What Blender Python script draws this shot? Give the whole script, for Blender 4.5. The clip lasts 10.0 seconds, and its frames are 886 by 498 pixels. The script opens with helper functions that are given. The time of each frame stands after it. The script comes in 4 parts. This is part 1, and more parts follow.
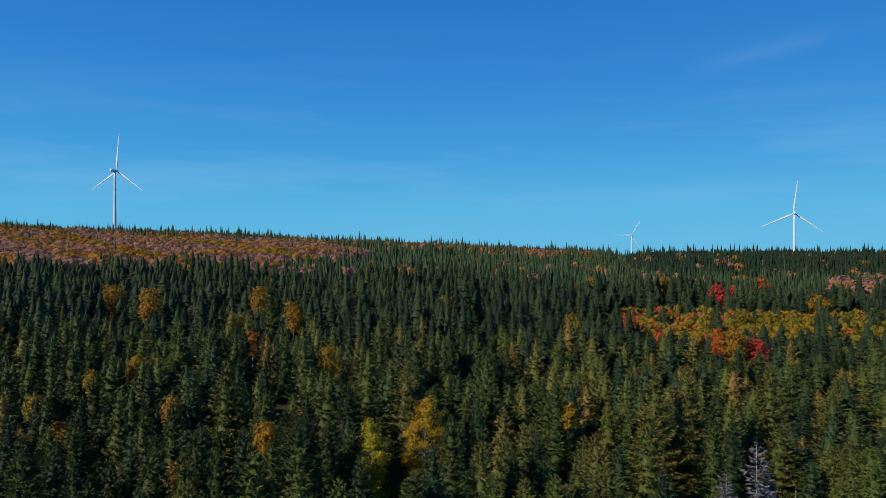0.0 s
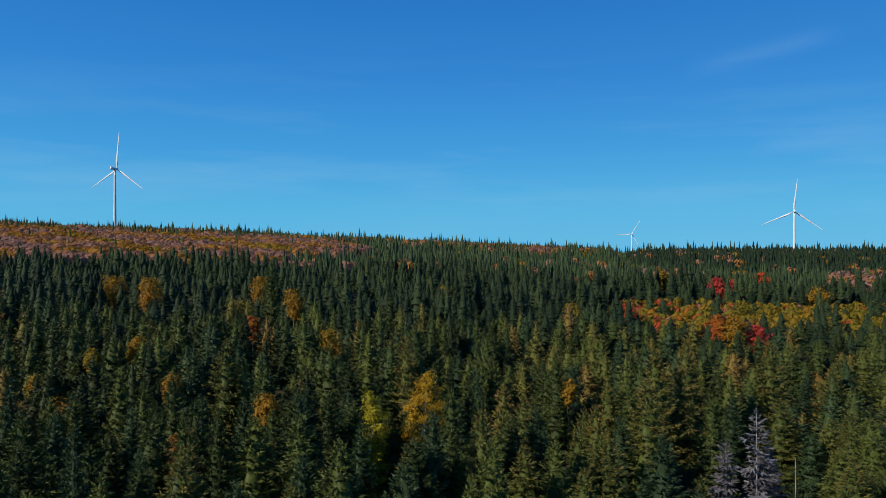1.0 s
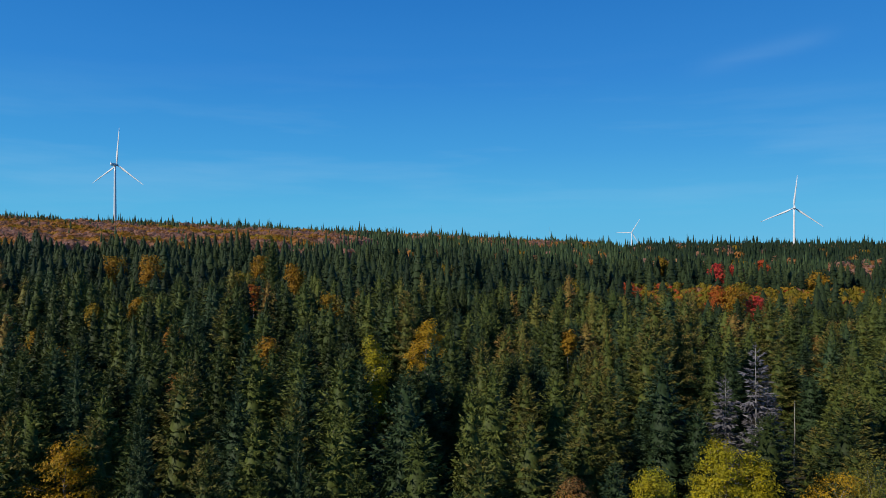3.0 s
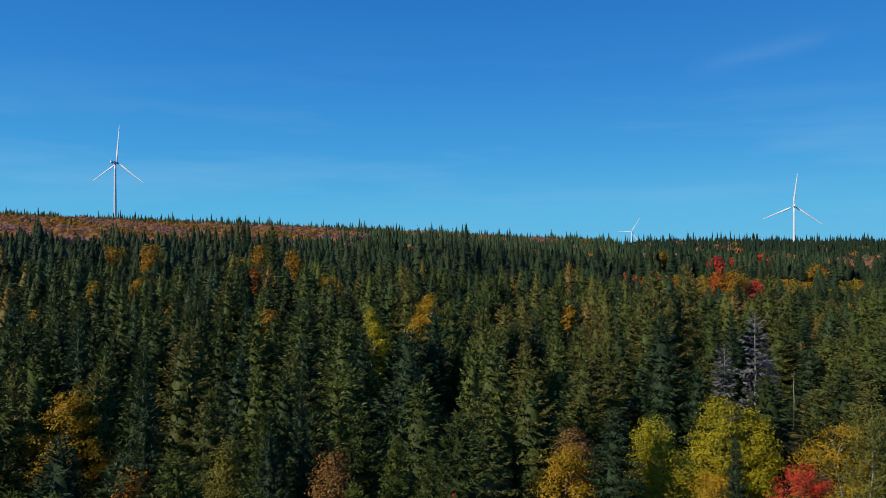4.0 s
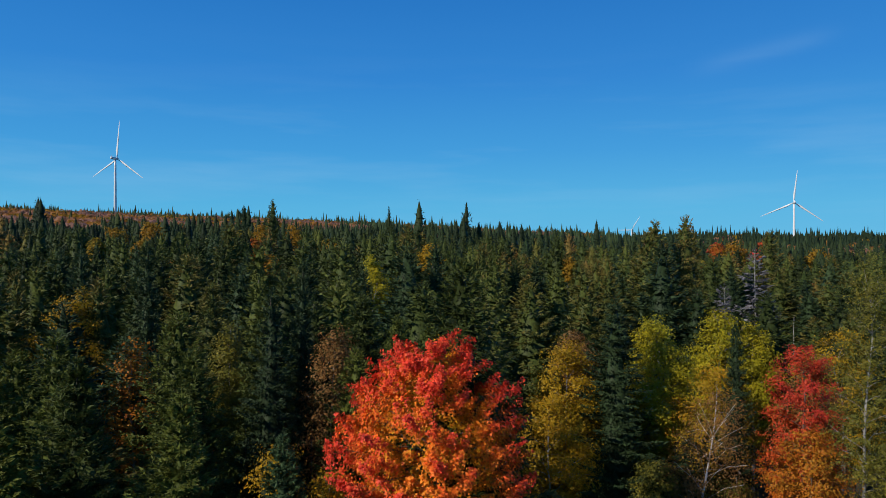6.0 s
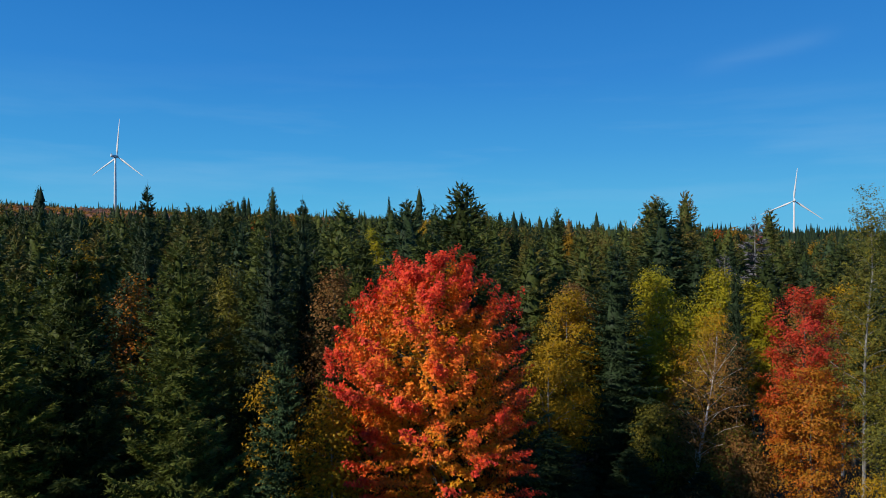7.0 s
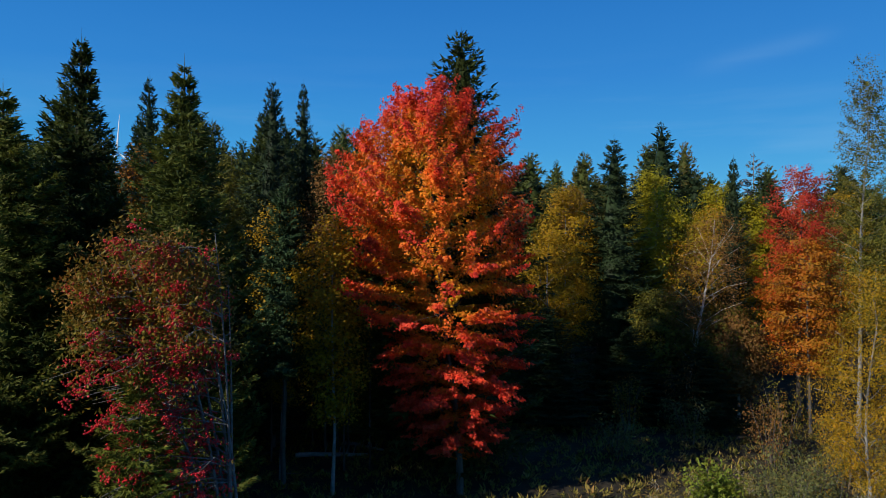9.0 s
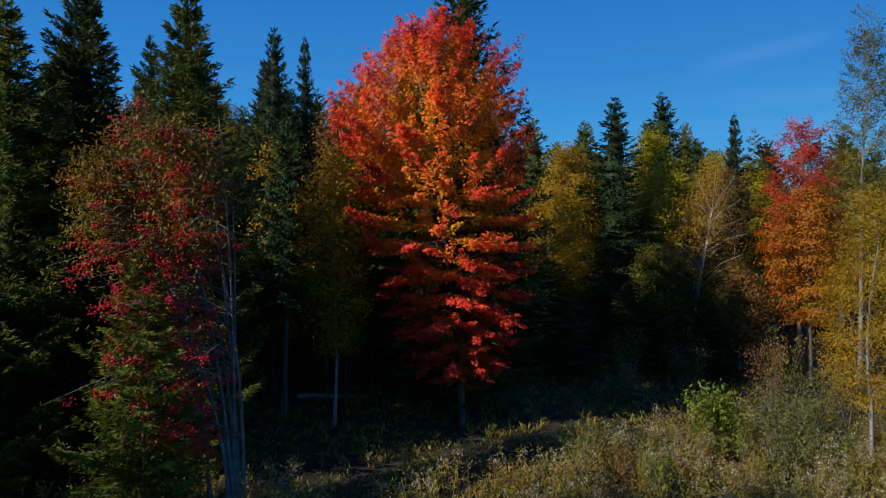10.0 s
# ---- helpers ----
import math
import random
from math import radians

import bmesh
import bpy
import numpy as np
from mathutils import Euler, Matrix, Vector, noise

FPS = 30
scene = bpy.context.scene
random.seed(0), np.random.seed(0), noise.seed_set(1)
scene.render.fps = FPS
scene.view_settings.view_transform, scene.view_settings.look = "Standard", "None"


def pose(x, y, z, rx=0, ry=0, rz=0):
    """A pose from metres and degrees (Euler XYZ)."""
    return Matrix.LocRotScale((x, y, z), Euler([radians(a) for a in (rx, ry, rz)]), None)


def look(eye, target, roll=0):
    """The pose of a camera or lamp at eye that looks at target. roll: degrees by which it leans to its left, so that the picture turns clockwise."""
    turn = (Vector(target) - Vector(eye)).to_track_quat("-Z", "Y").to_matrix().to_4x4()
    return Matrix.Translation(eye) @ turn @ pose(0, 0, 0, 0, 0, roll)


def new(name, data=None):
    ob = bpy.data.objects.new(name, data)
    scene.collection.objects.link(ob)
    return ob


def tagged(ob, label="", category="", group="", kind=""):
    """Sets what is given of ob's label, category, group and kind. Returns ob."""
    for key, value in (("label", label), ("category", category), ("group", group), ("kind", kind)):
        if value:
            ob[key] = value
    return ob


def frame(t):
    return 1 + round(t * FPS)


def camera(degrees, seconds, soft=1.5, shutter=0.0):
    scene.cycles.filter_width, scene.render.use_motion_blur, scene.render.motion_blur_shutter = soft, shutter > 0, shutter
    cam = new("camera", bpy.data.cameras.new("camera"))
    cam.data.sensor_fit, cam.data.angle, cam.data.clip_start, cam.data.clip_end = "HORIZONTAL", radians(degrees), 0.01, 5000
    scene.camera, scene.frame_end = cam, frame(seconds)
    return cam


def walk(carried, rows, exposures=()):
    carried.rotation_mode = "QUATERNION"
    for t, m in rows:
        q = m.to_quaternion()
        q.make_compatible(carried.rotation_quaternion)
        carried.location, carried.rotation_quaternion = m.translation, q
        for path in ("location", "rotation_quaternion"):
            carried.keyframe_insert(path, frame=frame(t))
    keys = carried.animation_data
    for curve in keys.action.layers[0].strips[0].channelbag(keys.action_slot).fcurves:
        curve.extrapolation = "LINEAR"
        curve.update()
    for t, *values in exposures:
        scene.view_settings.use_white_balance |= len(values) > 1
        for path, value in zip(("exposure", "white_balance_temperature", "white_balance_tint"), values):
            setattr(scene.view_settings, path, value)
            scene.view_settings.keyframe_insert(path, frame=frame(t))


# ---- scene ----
# ================= camera: a drone sinking slowly in front of a wood edge =================
cam = camera(66.0, 10.0, soft=0.5)
ROWS = [
    (0.0, 0.0, 0.0, 31.0),
    (0.5, -0.014, -0.061, 29.715),
    (1.0, -0.021, -0.095, 28.389),
    (1.5, -0.018, -0.108, 27.052),
    (2.0, -0.020, -0.124, 25.704),
    (2.5, -0.033, -0.198, 24.345),
    (4.0, -0.107, -0.561, 20.302),
    (4.5, -0.132, -0.635, 18.985),
    (5.0, -0.147, -0.667, 17.659),
    (5.5, -0.158, -0.685, 16.333),
    (7.0, -0.163, -0.677, 12.405),
    (7.5, -0.151, -0.720, 11.103),
    (8.0, -0.137, -0.769, 9.770),
    (8.5, -0.139, -0.838, 8.422),
    (9.0, -0.146, -0.899, 7.119),
    (9.5, -0.174, -0.915, 5.974),
    (10.0, -0.203, -0.940, 5.0),
]
walk(cam, [(t, pose(x, y, z, 90, 0, 0)) for t, x, y, z in ROWS])

# ================= light: clear autumn sky, sun from the left and a little behind =================
SUN_FROM = Vector((-0.78, -0.51, 0.57)).normalized()
sun_data = bpy.data.lights.new("sun", "SUN")
sun_data.energy, sun_data.angle, sun_data.color = 5.0, radians(0.5), (1.0, 0.93, 0.82)
sun = new("sun", sun_data)
sun.matrix_world = look((-60, -30, 60), Vector((-60, -30, 60)) - SUN_FROM)


def add_math(nodes, links, op, a, b):
    m = nodes.new("ShaderNodeMath")
    m.operation = op
    for i, v in enumerate((a, b)):
        if isinstance(v, (int, float)):
            m.inputs[i].default_value = v
        else:
            links.new(v, m.inputs[i])
    return m.outputs[0]


world = bpy.data.worlds.new("sky")
scene.world = world
world.use_nodes = True
wn, wl = world.node_tree.nodes, world.node_tree.links
wn.clear()
w_out, w_bg, w_sky = wn.new("ShaderNodeOutputWorld"), wn.new("ShaderNodeBackground"), wn.new("ShaderNodeTexSky")
w_sky.sky_type, w_sky.sun_disc = "NISHITA", False
w_sky.sun_elevation = math.asin(SUN_FROM.z)
w_sky.sun_rotation = math.atan2(SUN_FROM.x, SUN_FROM.y)
w_sky.altitude, w_sky.air_density, w_sky.dust_density, w_sky.ozone_density = 500, 1.0, 0.2, 4.0
# deep clear blue of dry autumn air, paler towards the horizon, laid over the physical sky
w_tc, w_sep, w_grad = wn.new("ShaderNodeTexCoord"), wn.new("ShaderNodeSeparateXYZ"), wn.new("ShaderNodeValToRGB")
wl.new(w_tc.outputs["Generated"], w_sep.inputs[0])
wl.new(w_sep.outputs["Z"], w_grad.inputs["Fac"])
w_el = w_grad.color_ramp.elements
for i, (pos, col) in enumerate(((0.0, (0.090, 0.470, 0.770)), (0.06, (0.080, 0.440, 0.760)), (0.14, (0.046, 0.330, 0.720)), (0.24, (0.026, 0.235, 0.650)), (0.34, (0.017, 0.185, 0.570)), (1.0, (0.012, 0.085, 0.330)))):
    e = w_el[i] if i < 2 else w_el.new(pos)
    e.position, e.color = pos, (*col, 1)
w_air = wn.new("ShaderNodeMix")
w_air.data_type = "RGBA"
w_air.inputs["Factor"].default_value = 0.06
w_gain = wn.new("ShaderNodeVectorMath")
w_gain.operation = "SCALE"
w_gain.inputs["Scale"].default_value = 10.0
wl.new(w_grad.outputs["Color"], w_gain.inputs[0])
wl.new(w_gain.outputs[0], w_air.inputs["A"])
wl.new(w_sky.outputs[0], w_air.inputs["B"])
# thin cirrus, stretched along the horizon
w_map, w_noise = wn.new("ShaderNodeMapping"), wn.new("ShaderNodeTexNoise")
w_map.inputs["Scale"].default_value = (1.6, 1.6, 14.0)
w_map.inputs["Rotation"].default_value = (0.0, 0.10, 0.3)
wl.new(w_tc.outputs["Generated"], w_map.inputs["Vector"])
wl.new(w_map.outputs[0], w_noise.inputs["Vector"])
w_noise.inputs["Scale"].default_value, w_noise.inputs["Detail"].default_value, w_noise.inputs["Roughness"].default_value = 1.6, 5, 0.55
w_ramp = wn.new("ShaderNodeMapRange")
w_ramp.inputs["From Min"].default_value, w_ramp.inputs["From Max"].default_value = 0.46, 0.80
w_ramp.inputs["To Min"].default_value, w_ramp.inputs["To Max"].default_value = 0.0, 0.24
wl.new(w_noise.outputs["Fac"], w_ramp.inputs["Value"])
w_a = add_math(wn, wl, "DIVIDE", w_sep.outputs["X"], w_sep.outputs["Y"])
w_b = add_math(wn, wl, "DIVIDE", w_sep.outputs["Z"], w_sep.outputs["Y"])
w_u = add_math(wn, wl, "SUBTRACT", w_a, 0.47)
w_v = add_math(wn, wl, "SUBTRACT", add_math(wn, wl, "SUBTRACT", w_b, 0.288), add_math(wn, wl, "MULTIPLY", w_u, 0.27))
w_v = add_math(wn, wl, "ADD", w_v, add_math(wn, wl, "MULTIPLY", add_math(wn, wl, "SUBTRACT", w_noise.outputs["Fac"], 0.5), 0.03))
w_g = add_math(wn, wl, "ADD", add_math(wn, wl, "POWER", add_math(wn, wl, "ABSOLUTE", add_math(wn, wl, "DIVIDE", w_v, 0.015), 0), 2.0), add_math(wn, wl, "POWER", add_math(wn, wl, "ABSOLUTE", add_math(wn, wl, "DIVIDE", w_u, 0.095), 0), 4.0))
w_streak = add_math(wn, wl, "MULTIPLY", add_math(wn, wl, "EXPONENT", add_math(wn, wl, "MULTIPLY", w_g, -1.0), 0), add_math(wn, wl, "MULTIPLY", w_noise.outputs["Fac"], 0.15))
w_band = add_math(wn, wl, "EXPONENT", add_math(wn, wl, "MULTIPLY", add_math(wn, wl, "POWER", add_math(wn, wl, "ABSOLUTE", add_math(wn, wl, "DIVIDE", add_math(wn, wl, "SUBTRACT", w_b, 0.13), 0.10), 0), 2.0), -1.0), 0)
w_cloud = add_math(wn, wl, "ADD", add_math(wn, wl, "MULTIPLY", w_ramp.outputs[0], w_band), w_streak)
w_mix = wn.new("ShaderNodeMix")
w_mix.data_type = "RGBA"
wl.new(w_cloud, w_mix.inputs["Factor"])
wl.new(w_air.outputs["Result"], w_mix.inputs["A"])
w_mix.inputs["B"].default_value = (3.6, 6.0, 8.2, 1)
wl.new(w_mix.outputs["Result"], w_bg.inputs["Color"])
w_bg.inputs["Strength"].default_value = 0.10
wl.new(w_bg.outputs[0], w_out.inputs["Surface"])
scene.view_settings.exposure = 0.0

# ================= materials =================


def node_material(name):
    mat = bpy.data.materials.new(name)
    mat.use_nodes = True
    nt = mat.node_tree
    nt.nodes.clear()
    return mat, nt.nodes, nt.links


def ramp_node(nodes, colours):
    ramp = nodes.new("ShaderNodeValToRGB")
    el = ramp.color_ramp.elements
    while len(el) < len(colours):
        el.new(0.5)
    for i, c in enumerate(colours):
        el[i].position = i / max(1, len(colours) - 1)
        el[i].color = (*c, 1)
    return ramp


def foliage(name, colours, through_light=0.3, rough=0.6, by_object=0.3, by_piece=0.3, spec=0.15):
    """Leaves or needles. The tone goes by the plant's or clump's own tint, by the plant and by the single piece."""
    mat, nodes, links = node_material(name)
    att = nodes.new("ShaderNodeAttribute")
    att.attribute_name = "tint"
    info, geo = nodes.new("ShaderNodeObjectInfo"), nodes.new("ShaderNodeNewGeometry")
    v = add_math(nodes, links, "MULTIPLY", att.outputs["Fac"], 1.0 - by_object - by_piece)
    v = add_math(nodes, links, "ADD", v, add_math(nodes, links, "MULTIPLY", info.outputs["Random"], by_object))
    v = add_math(nodes, links, "ADD", v, add_math(nodes, links, "MULTIPLY", geo.outputs["Random Per Island"], by_piece))
    ramp = ramp_node(nodes, colours)
    links.new(v, ramp.inputs["Fac"])
    noise_t, tc = nodes.new("ShaderNodeTexNoise"), nodes.new("ShaderNodeTexCoord")
    noise_t.inputs["Scale"].default_value, noise_t.inputs["Detail"].default_value = 5.0, 3
    links.new(tc.outputs["Object"], noise_t.inputs["Vector"])
    val = nodes.new("ShaderNodeMapRange")
    val.inputs["From Min"].default_value, val.inputs["From Max"].default_value = 0.3, 0.7
    val.inputs["To Min"].default_value, val.inputs["To Max"].default_value = 0.6, 1.35
    links.new(noise_t.outputs["Fac"], val.inputs["Value"])
    hsv = nodes.new("ShaderNodeHueSaturation")
    links.new(ramp.outputs["Color"], hsv.inputs["Color"])
    links.new(val.outputs[0], hsv.inputs["Value"])
    bsdf, tr, mix, out = (nodes.new(n) for n in ("ShaderNodeBsdfPrincipled", "ShaderNodeBsdfTranslucent", "ShaderNodeMixShader", "ShaderNodeOutputMaterial"))
    bsdf.inputs["Roughness"].default_value = rough
    bsdf.inputs["Specular IOR Level"].default_value = spec
    links.new(hsv.outputs[0], bsdf.inputs["Base Color"])
    links.new(hsv.outputs[0], tr.inputs["Color"])
    mix.inputs["Fac"].default_value = through_light
    links.new(bsdf.outputs[0], mix.inputs[1])
    links.new(tr.outputs[0], mix.inputs[2])
    links.new(mix.outputs[0], out.inputs["Surface"])
    return mat


def surface(name, colours, scale=4.0, rough=0.8, stretch=(1, 1, 1), bump=0.3, metal=0.0, detail=6, spec=0.3):
    """A rough natural or painted surface with two scales of variation and fine relief."""
    mat, nodes, links = node_material(name)
    tc, mp, n1, n2 = (nodes.new(n) for n in ("ShaderNodeTexCoord", "ShaderNodeMapping", "ShaderNodeTexNoise", "ShaderNodeTexNoise"))
    mp.inputs["Scale"].default_value = stretch
    links.new(tc.outputs["Object"], mp.inputs["Vector"])
    for n, s in ((n1, scale), (n2, scale * 7.3)):
        n.inputs["Scale"].default_value, n.inputs["Detail"].default_value = s, detail
        links.new(mp.outputs[0], n.inputs["Vector"])
    f = add_math(nodes, links, "ADD", add_math(nodes, links, "MULTIPLY", n1.outputs["Fac"], 0.65), add_math(nodes, links, "MULTIPLY", n2.outputs["Fac"], 0.35))
    spread = nodes.new("ShaderNodeMapRange")
    spread.inputs["From Min"].default_value, spread.inputs["From Max"].default_value = 0.32, 0.68
    links.new(f, spread.inputs["Value"])
    ramp = ramp_node(nodes, colours)
    links.new(spread.outputs[0], ramp.inputs["Fac"])
    bsdf, out, bmp = (nodes.new(n) for n in ("ShaderNodeBsdfPrincipled", "ShaderNodeOutputMaterial", "ShaderNodeBump"))
    bmp.inputs["Strength"].default_value = bump
    bmp.inputs["Distance"].default_value = 0.05
    links.new(n2.outputs["Fac"], bmp.inputs["Height"])
    links.new(bmp.outputs[0], bsdf.inputs["Normal"])
    links.new(ramp.outputs["Color"], bsdf.inputs["Base Color"])
    bsdf.inputs["Roughness"].default_value, bsdf.inputs["Metallic"].default_value = rough, metal
    bsdf.inputs["Specular IOR Level"].default_value = spec
    links.new(bsdf.outputs[0], out.inputs["Surface"])
    return mat


SPRUCE_TONES = [(0.011, 0.017, 0.005), (0.024, 0.034, 0.009), (0.039, 0.052, 0.012), (0.061, 0.074, 0.015), (0.088, 0.094, 0.018), (0.112, 0.104, 0.021)]
FIR_TONES = [(0.0130, 0.0235, 0.0095), (0.0300, 0.0490, 0.0180), (0.0520, 0.0760, 0.0290)]
CONE_TONES = [(0.0276, 0.0437, 0.0115), (0.0633, 0.0759, 0.0149), (0.115, 0.0989, 0.0207), (0.1725, 0.1012, 0.0253), (0.1898, 0.0782, 0.0253)]
NEEDLE = foliage("spruce_needles", [(1.7 * q[0], 1.6 * q[1], 1.3 * q[2]) for q in SPRUCE_TONES], 0.26, by_object=0.45, by_piece=0.08, spec=0.12)
FIR = foliage("fir_needles", [(1.0 * q[0], 1.0 * q[1], 1.0 * q[2]) for q in FIR_TONES], 0.14, by_object=0.4, by_piece=0.1, spec=0.12)
CONES = foliage("cone_laden_needles", [tuple(1.12 * k for k in q) for q in CONE_TONES], 0.22, by_object=0.2, by_piece=0.1)
YOUNG_NEEDLE = foliage("young_spruce_needles", [(0.055, 0.070, 0.010), (0.13, 0.15, 0.018), (0.20, 0.205, 0.024)], 0.3, by_object=0.0, by_piece=0.15)
NEEDLE_MID = foliage("spruce_needles_of_single_trees", [tuple(1.28 * k for k in q) for q in SPRUCE_TONES], 0.16, by_object=0.45, by_piece=0.08, spec=0.12)
NEEDLE_WOOD = foliage("spruce_needles_of_the_wood", [tuple(1.2 * k for k in q) for q in SPRUCE_TONES], 0.12, by_object=0.0, by_piece=0.06, spec=0.12)
# fir tones raised so the small blue-green fir looks lit while in shade
LIT_FIR = foliage("brightened_fir_needles", [(1.7 * q[0], 1.8 * q[1], 1.9 * q[2]) for q in FIR_TONES], 0.2, by_object=0.2, by_piece=0.1, spec=0.12)
FIR_MID = foliage("fir_needles_of_single_trees", [tuple(1.2 * k for k in q) for q in FIR_TONES], 0.14, by_object=0.4, by_piece=0.1, spec=0.12)
FIR_WOOD = foliage("fir_needles_of_the_wood", [tuple(1.12 * k for k in q) for q in FIR_TONES], 0.12, by_object=0.0, by_piece=0.06, spec=0.12)
SLOPE_NEEDLE = foliage("spruce_needles_of_the_slope", [(0.010, 0.018, 0.008), (0.019, 0.031, 0.012), (0.030, 0.045, 0.016), (0.045, 0.060, 0.018), (0.074, 0.080, 0.018)], 0.10, by_object=0.0, by_piece=0.10, spec=0.1)
CONE_WOOD = foliage("cone_laden_needles_of_the_wood", [tuple(1.12 * k for k in q) for q in CONE_TONES], 0.12, by_object=0.0, by_piece=0.06, spec=0.12)
DEAD_TWIG = foliage("dead_grey_twigs", [(0.07, 0.065, 0.07), (0.13, 0.12, 0.125), (0.20, 0.185, 0.185)], 0.0)
MAPLE = foliage("red_maple_leaves", [(0.55, 0.35, 0.015), (0.70, 0.31, 0.016), (0.80, 0.215, 0.020), (0.76, 0.100, 0.022), (0.70, 0.050, 0.030)], 0.32, 0.5, 0.0, 0.16)
SCARLET = foliage("scarlet_leaves", [(0.52, 0.17, 0.014), (0.54, 0.10, 0.016), (0.54, 0.065, 0.022), (0.50, 0.036, 0.032)], 0.38, 0.5, 0.0, 0.25)
GOLD = foliage("golden_leaves", [(0.20, 0.135, 0.010), (0.32, 0.20, 0.010), (0.42, 0.24, 0.010), (0.44, 0.19, 0.010)], 0.35, 0.5, 0.1, 0.35)
LIME = foliage("yellow_green_leaves", [(0.20, 0.195, 0.014), (0.32, 0.27, 0.012), (0.43, 0.325, 0.012)], 0.35, 0.5, 0.1, 0.35)
OLIVE = foliage("olive_aspen_leaves", [(0.085, 0.09, 0.02), (0.15, 0.14, 0.02), (0.24, 0.18, 0.02)], 0.35, 0.5, 0.1, 0.35)
ORANGE = foliage("orange_leaves", [(0.26, 0.15, 0.014), (0.40, 0.15, 0.012), (0.46, 0.10, 0.014)], 0.33, 0.5, 0.1, 0.35)
RUST = foliage("rusty_brown_leaves", [(0.14, 0.085, 0.03), (0.22, 0.11, 0.03), (0.28, 0.12, 0.03)], 0.25, 0.6, 0.1, 0.35)
ROWAN_LEAF = foliage("rowan_leaves", [(0.09, 0.10, 0.016), (0.16, 0.14, 0.018), (0.25, 0.14, 0.02), (0.30, 0.09, 0.02)], 0.3, 0.5, 0.0, 0.4)
BERRY = foliage("rowan_berries", [(0.46, 0.008, 0.020), (0.56, 0.012, 0.022), (0.62, 0.028, 0.020)], 0.0, 0.35, 0.0, 0.6, 0.5)
HARDWOOD = foliage("mixed_autumn_crowns", [(0.30, 0.16, 0.12), (0.32, 0.155, 0.09), (0.34, 0.15, 0.045), (0.34, 0.16, 0.016), (0.28, 0.165, 0.012), (0.17, 0.14, 0.014), (0.23, 0.165, 0.012), (0.44, 0.085, 0.02), (0.42, 0.03, 0.04)], 0.4, 0.6, 0.0, 0.05)
WEED = foliage("meadow_weeds", [(0.12, 0.13, 0.022), (0.20, 0.18, 0.030), (0.27, 0.20, 0.050), (0.30, 0.15, 0.055)], 0.25, 0.7, 0.0, 0.5)
FLUFF = foliage("seed_fluff", [(0.32, 0.27, 0.21), (0.46, 0.40, 0.32), (0.60, 0.55, 0.47)], 0.3, 0.9, 0.0, 0.6)
WILLOW = foliage("willow_leaves", [(0.085, 0.105, 0.035), (0.13, 0.14, 0.045), (0.18, 0.17, 0.05)], 0.3, 0.5, 0.0, 0.5)
ALDER = foliage("bright_shrub_leaves", [(0.10, 0.15, 0.02), (0.18, 0.22, 0.025), (0.26, 0.27, 0.03)], 0.35, 0.5, 0.0, 0.5)
BARK = surface("conifer_bark", [(0.04, 0.032, 0.027), (0.09, 0.075, 0.062), (0.16, 0.14, 0.12)], 3.0, 0.9, (1, 1, 0.3), 0.6)
ROWANBARK = surface("rowan_bark", [(0.07, 0.064, 0.062), (0.13, 0.12, 0.115), (0.20, 0.19, 0.185)], 2.5, 0.8, (1, 1, 2.0), 0.3)
GREYBARK = surface("smooth_grey_bark", [(0.13, 0.12, 0.115), (0.24, 0.225, 0.21), (0.34, 0.32, 0.30)], 2.5, 0.8, (1, 1, 2.0), 0.3)
WHITEBARK = surface("white_birch_bark", [(0.09, 0.08, 0.07), (0.45, 0.41, 0.37), (0.60, 0.56, 0.51), (0.66, 0.63, 0.58)], 2.2, 0.7, (1, 1, 4.0), 0.25)
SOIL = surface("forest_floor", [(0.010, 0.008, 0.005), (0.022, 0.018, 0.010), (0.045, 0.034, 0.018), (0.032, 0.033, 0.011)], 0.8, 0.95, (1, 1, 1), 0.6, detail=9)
STEEL = surface("white_turbine_paint", [(0.56, 0.57, 0.58), (0.62, 0.62, 0.62), (0.66, 0.66, 0.66)], 0.15, 0.35, (1, 1, 0.3), 0.02, spec=0.5)
MASTSTEEL = surface("galvanised_steel", [(0.30, 0.31, 0.32), (0.45, 0.46, 0.47)], 1.0, 0.4, (1, 1, 1), 0.05, 0.6)

# ================= the lie of the land =================


def smooth(a, b, v):
    t = np.clip((np.asarray(v, float) - a) / (b - a), 0, 1)
    return t * t * (3 - 2 * t)


def ground(x, y):
    """Height of the ground: flat by the wood edge, rising to a ridge, with a higher hill on the left."""
    x, y = np.asarray(x, float), np.asarray(y, float)
    ramp = np.clip((y - 190) / 430, 0, 1)
    base = 17.6 * ramp * ramp * (2.2 - 1.2 * ramp)
    side = 1 / (1 + np.exp(-(20 - x) / 60))
    hill = 13.5 * side * np.clip((y - 60) / 230, 0, 1) ** 0.9
    far_hill = 0.045 * np.clip(-x - 110, 0, 600) * smooth(230, 720, y)
    fall = -0.02 * np.clip(y - 980, 0, 1500)
    roll = 0.35 * np.sin(x * 0.11 + 1.0) * np.sin(y * 0.09) * smooth(45, 90, y) + 1.2 * np.sin(x * 0.021) * np.sin(y * 0.017 + 2) * smooth(120, 260, y)
    notch = -5.0 * np.exp(-((x - 0.268 * y) / (0.013 * y + 2)) ** 2) * smooth(500, 620, y)
    near = -0.5 - 0.35 * smooth(2, 9, x) * (1 - smooth(19, 26, y)) + 0.05 * np.sin(x * 1.3) * np.sin(y * 1.1)
    return near + 0.5 * smooth(40, 80, y) + base + hill + far_hill + fall + roll + notch


# ================= mesh helpers =================


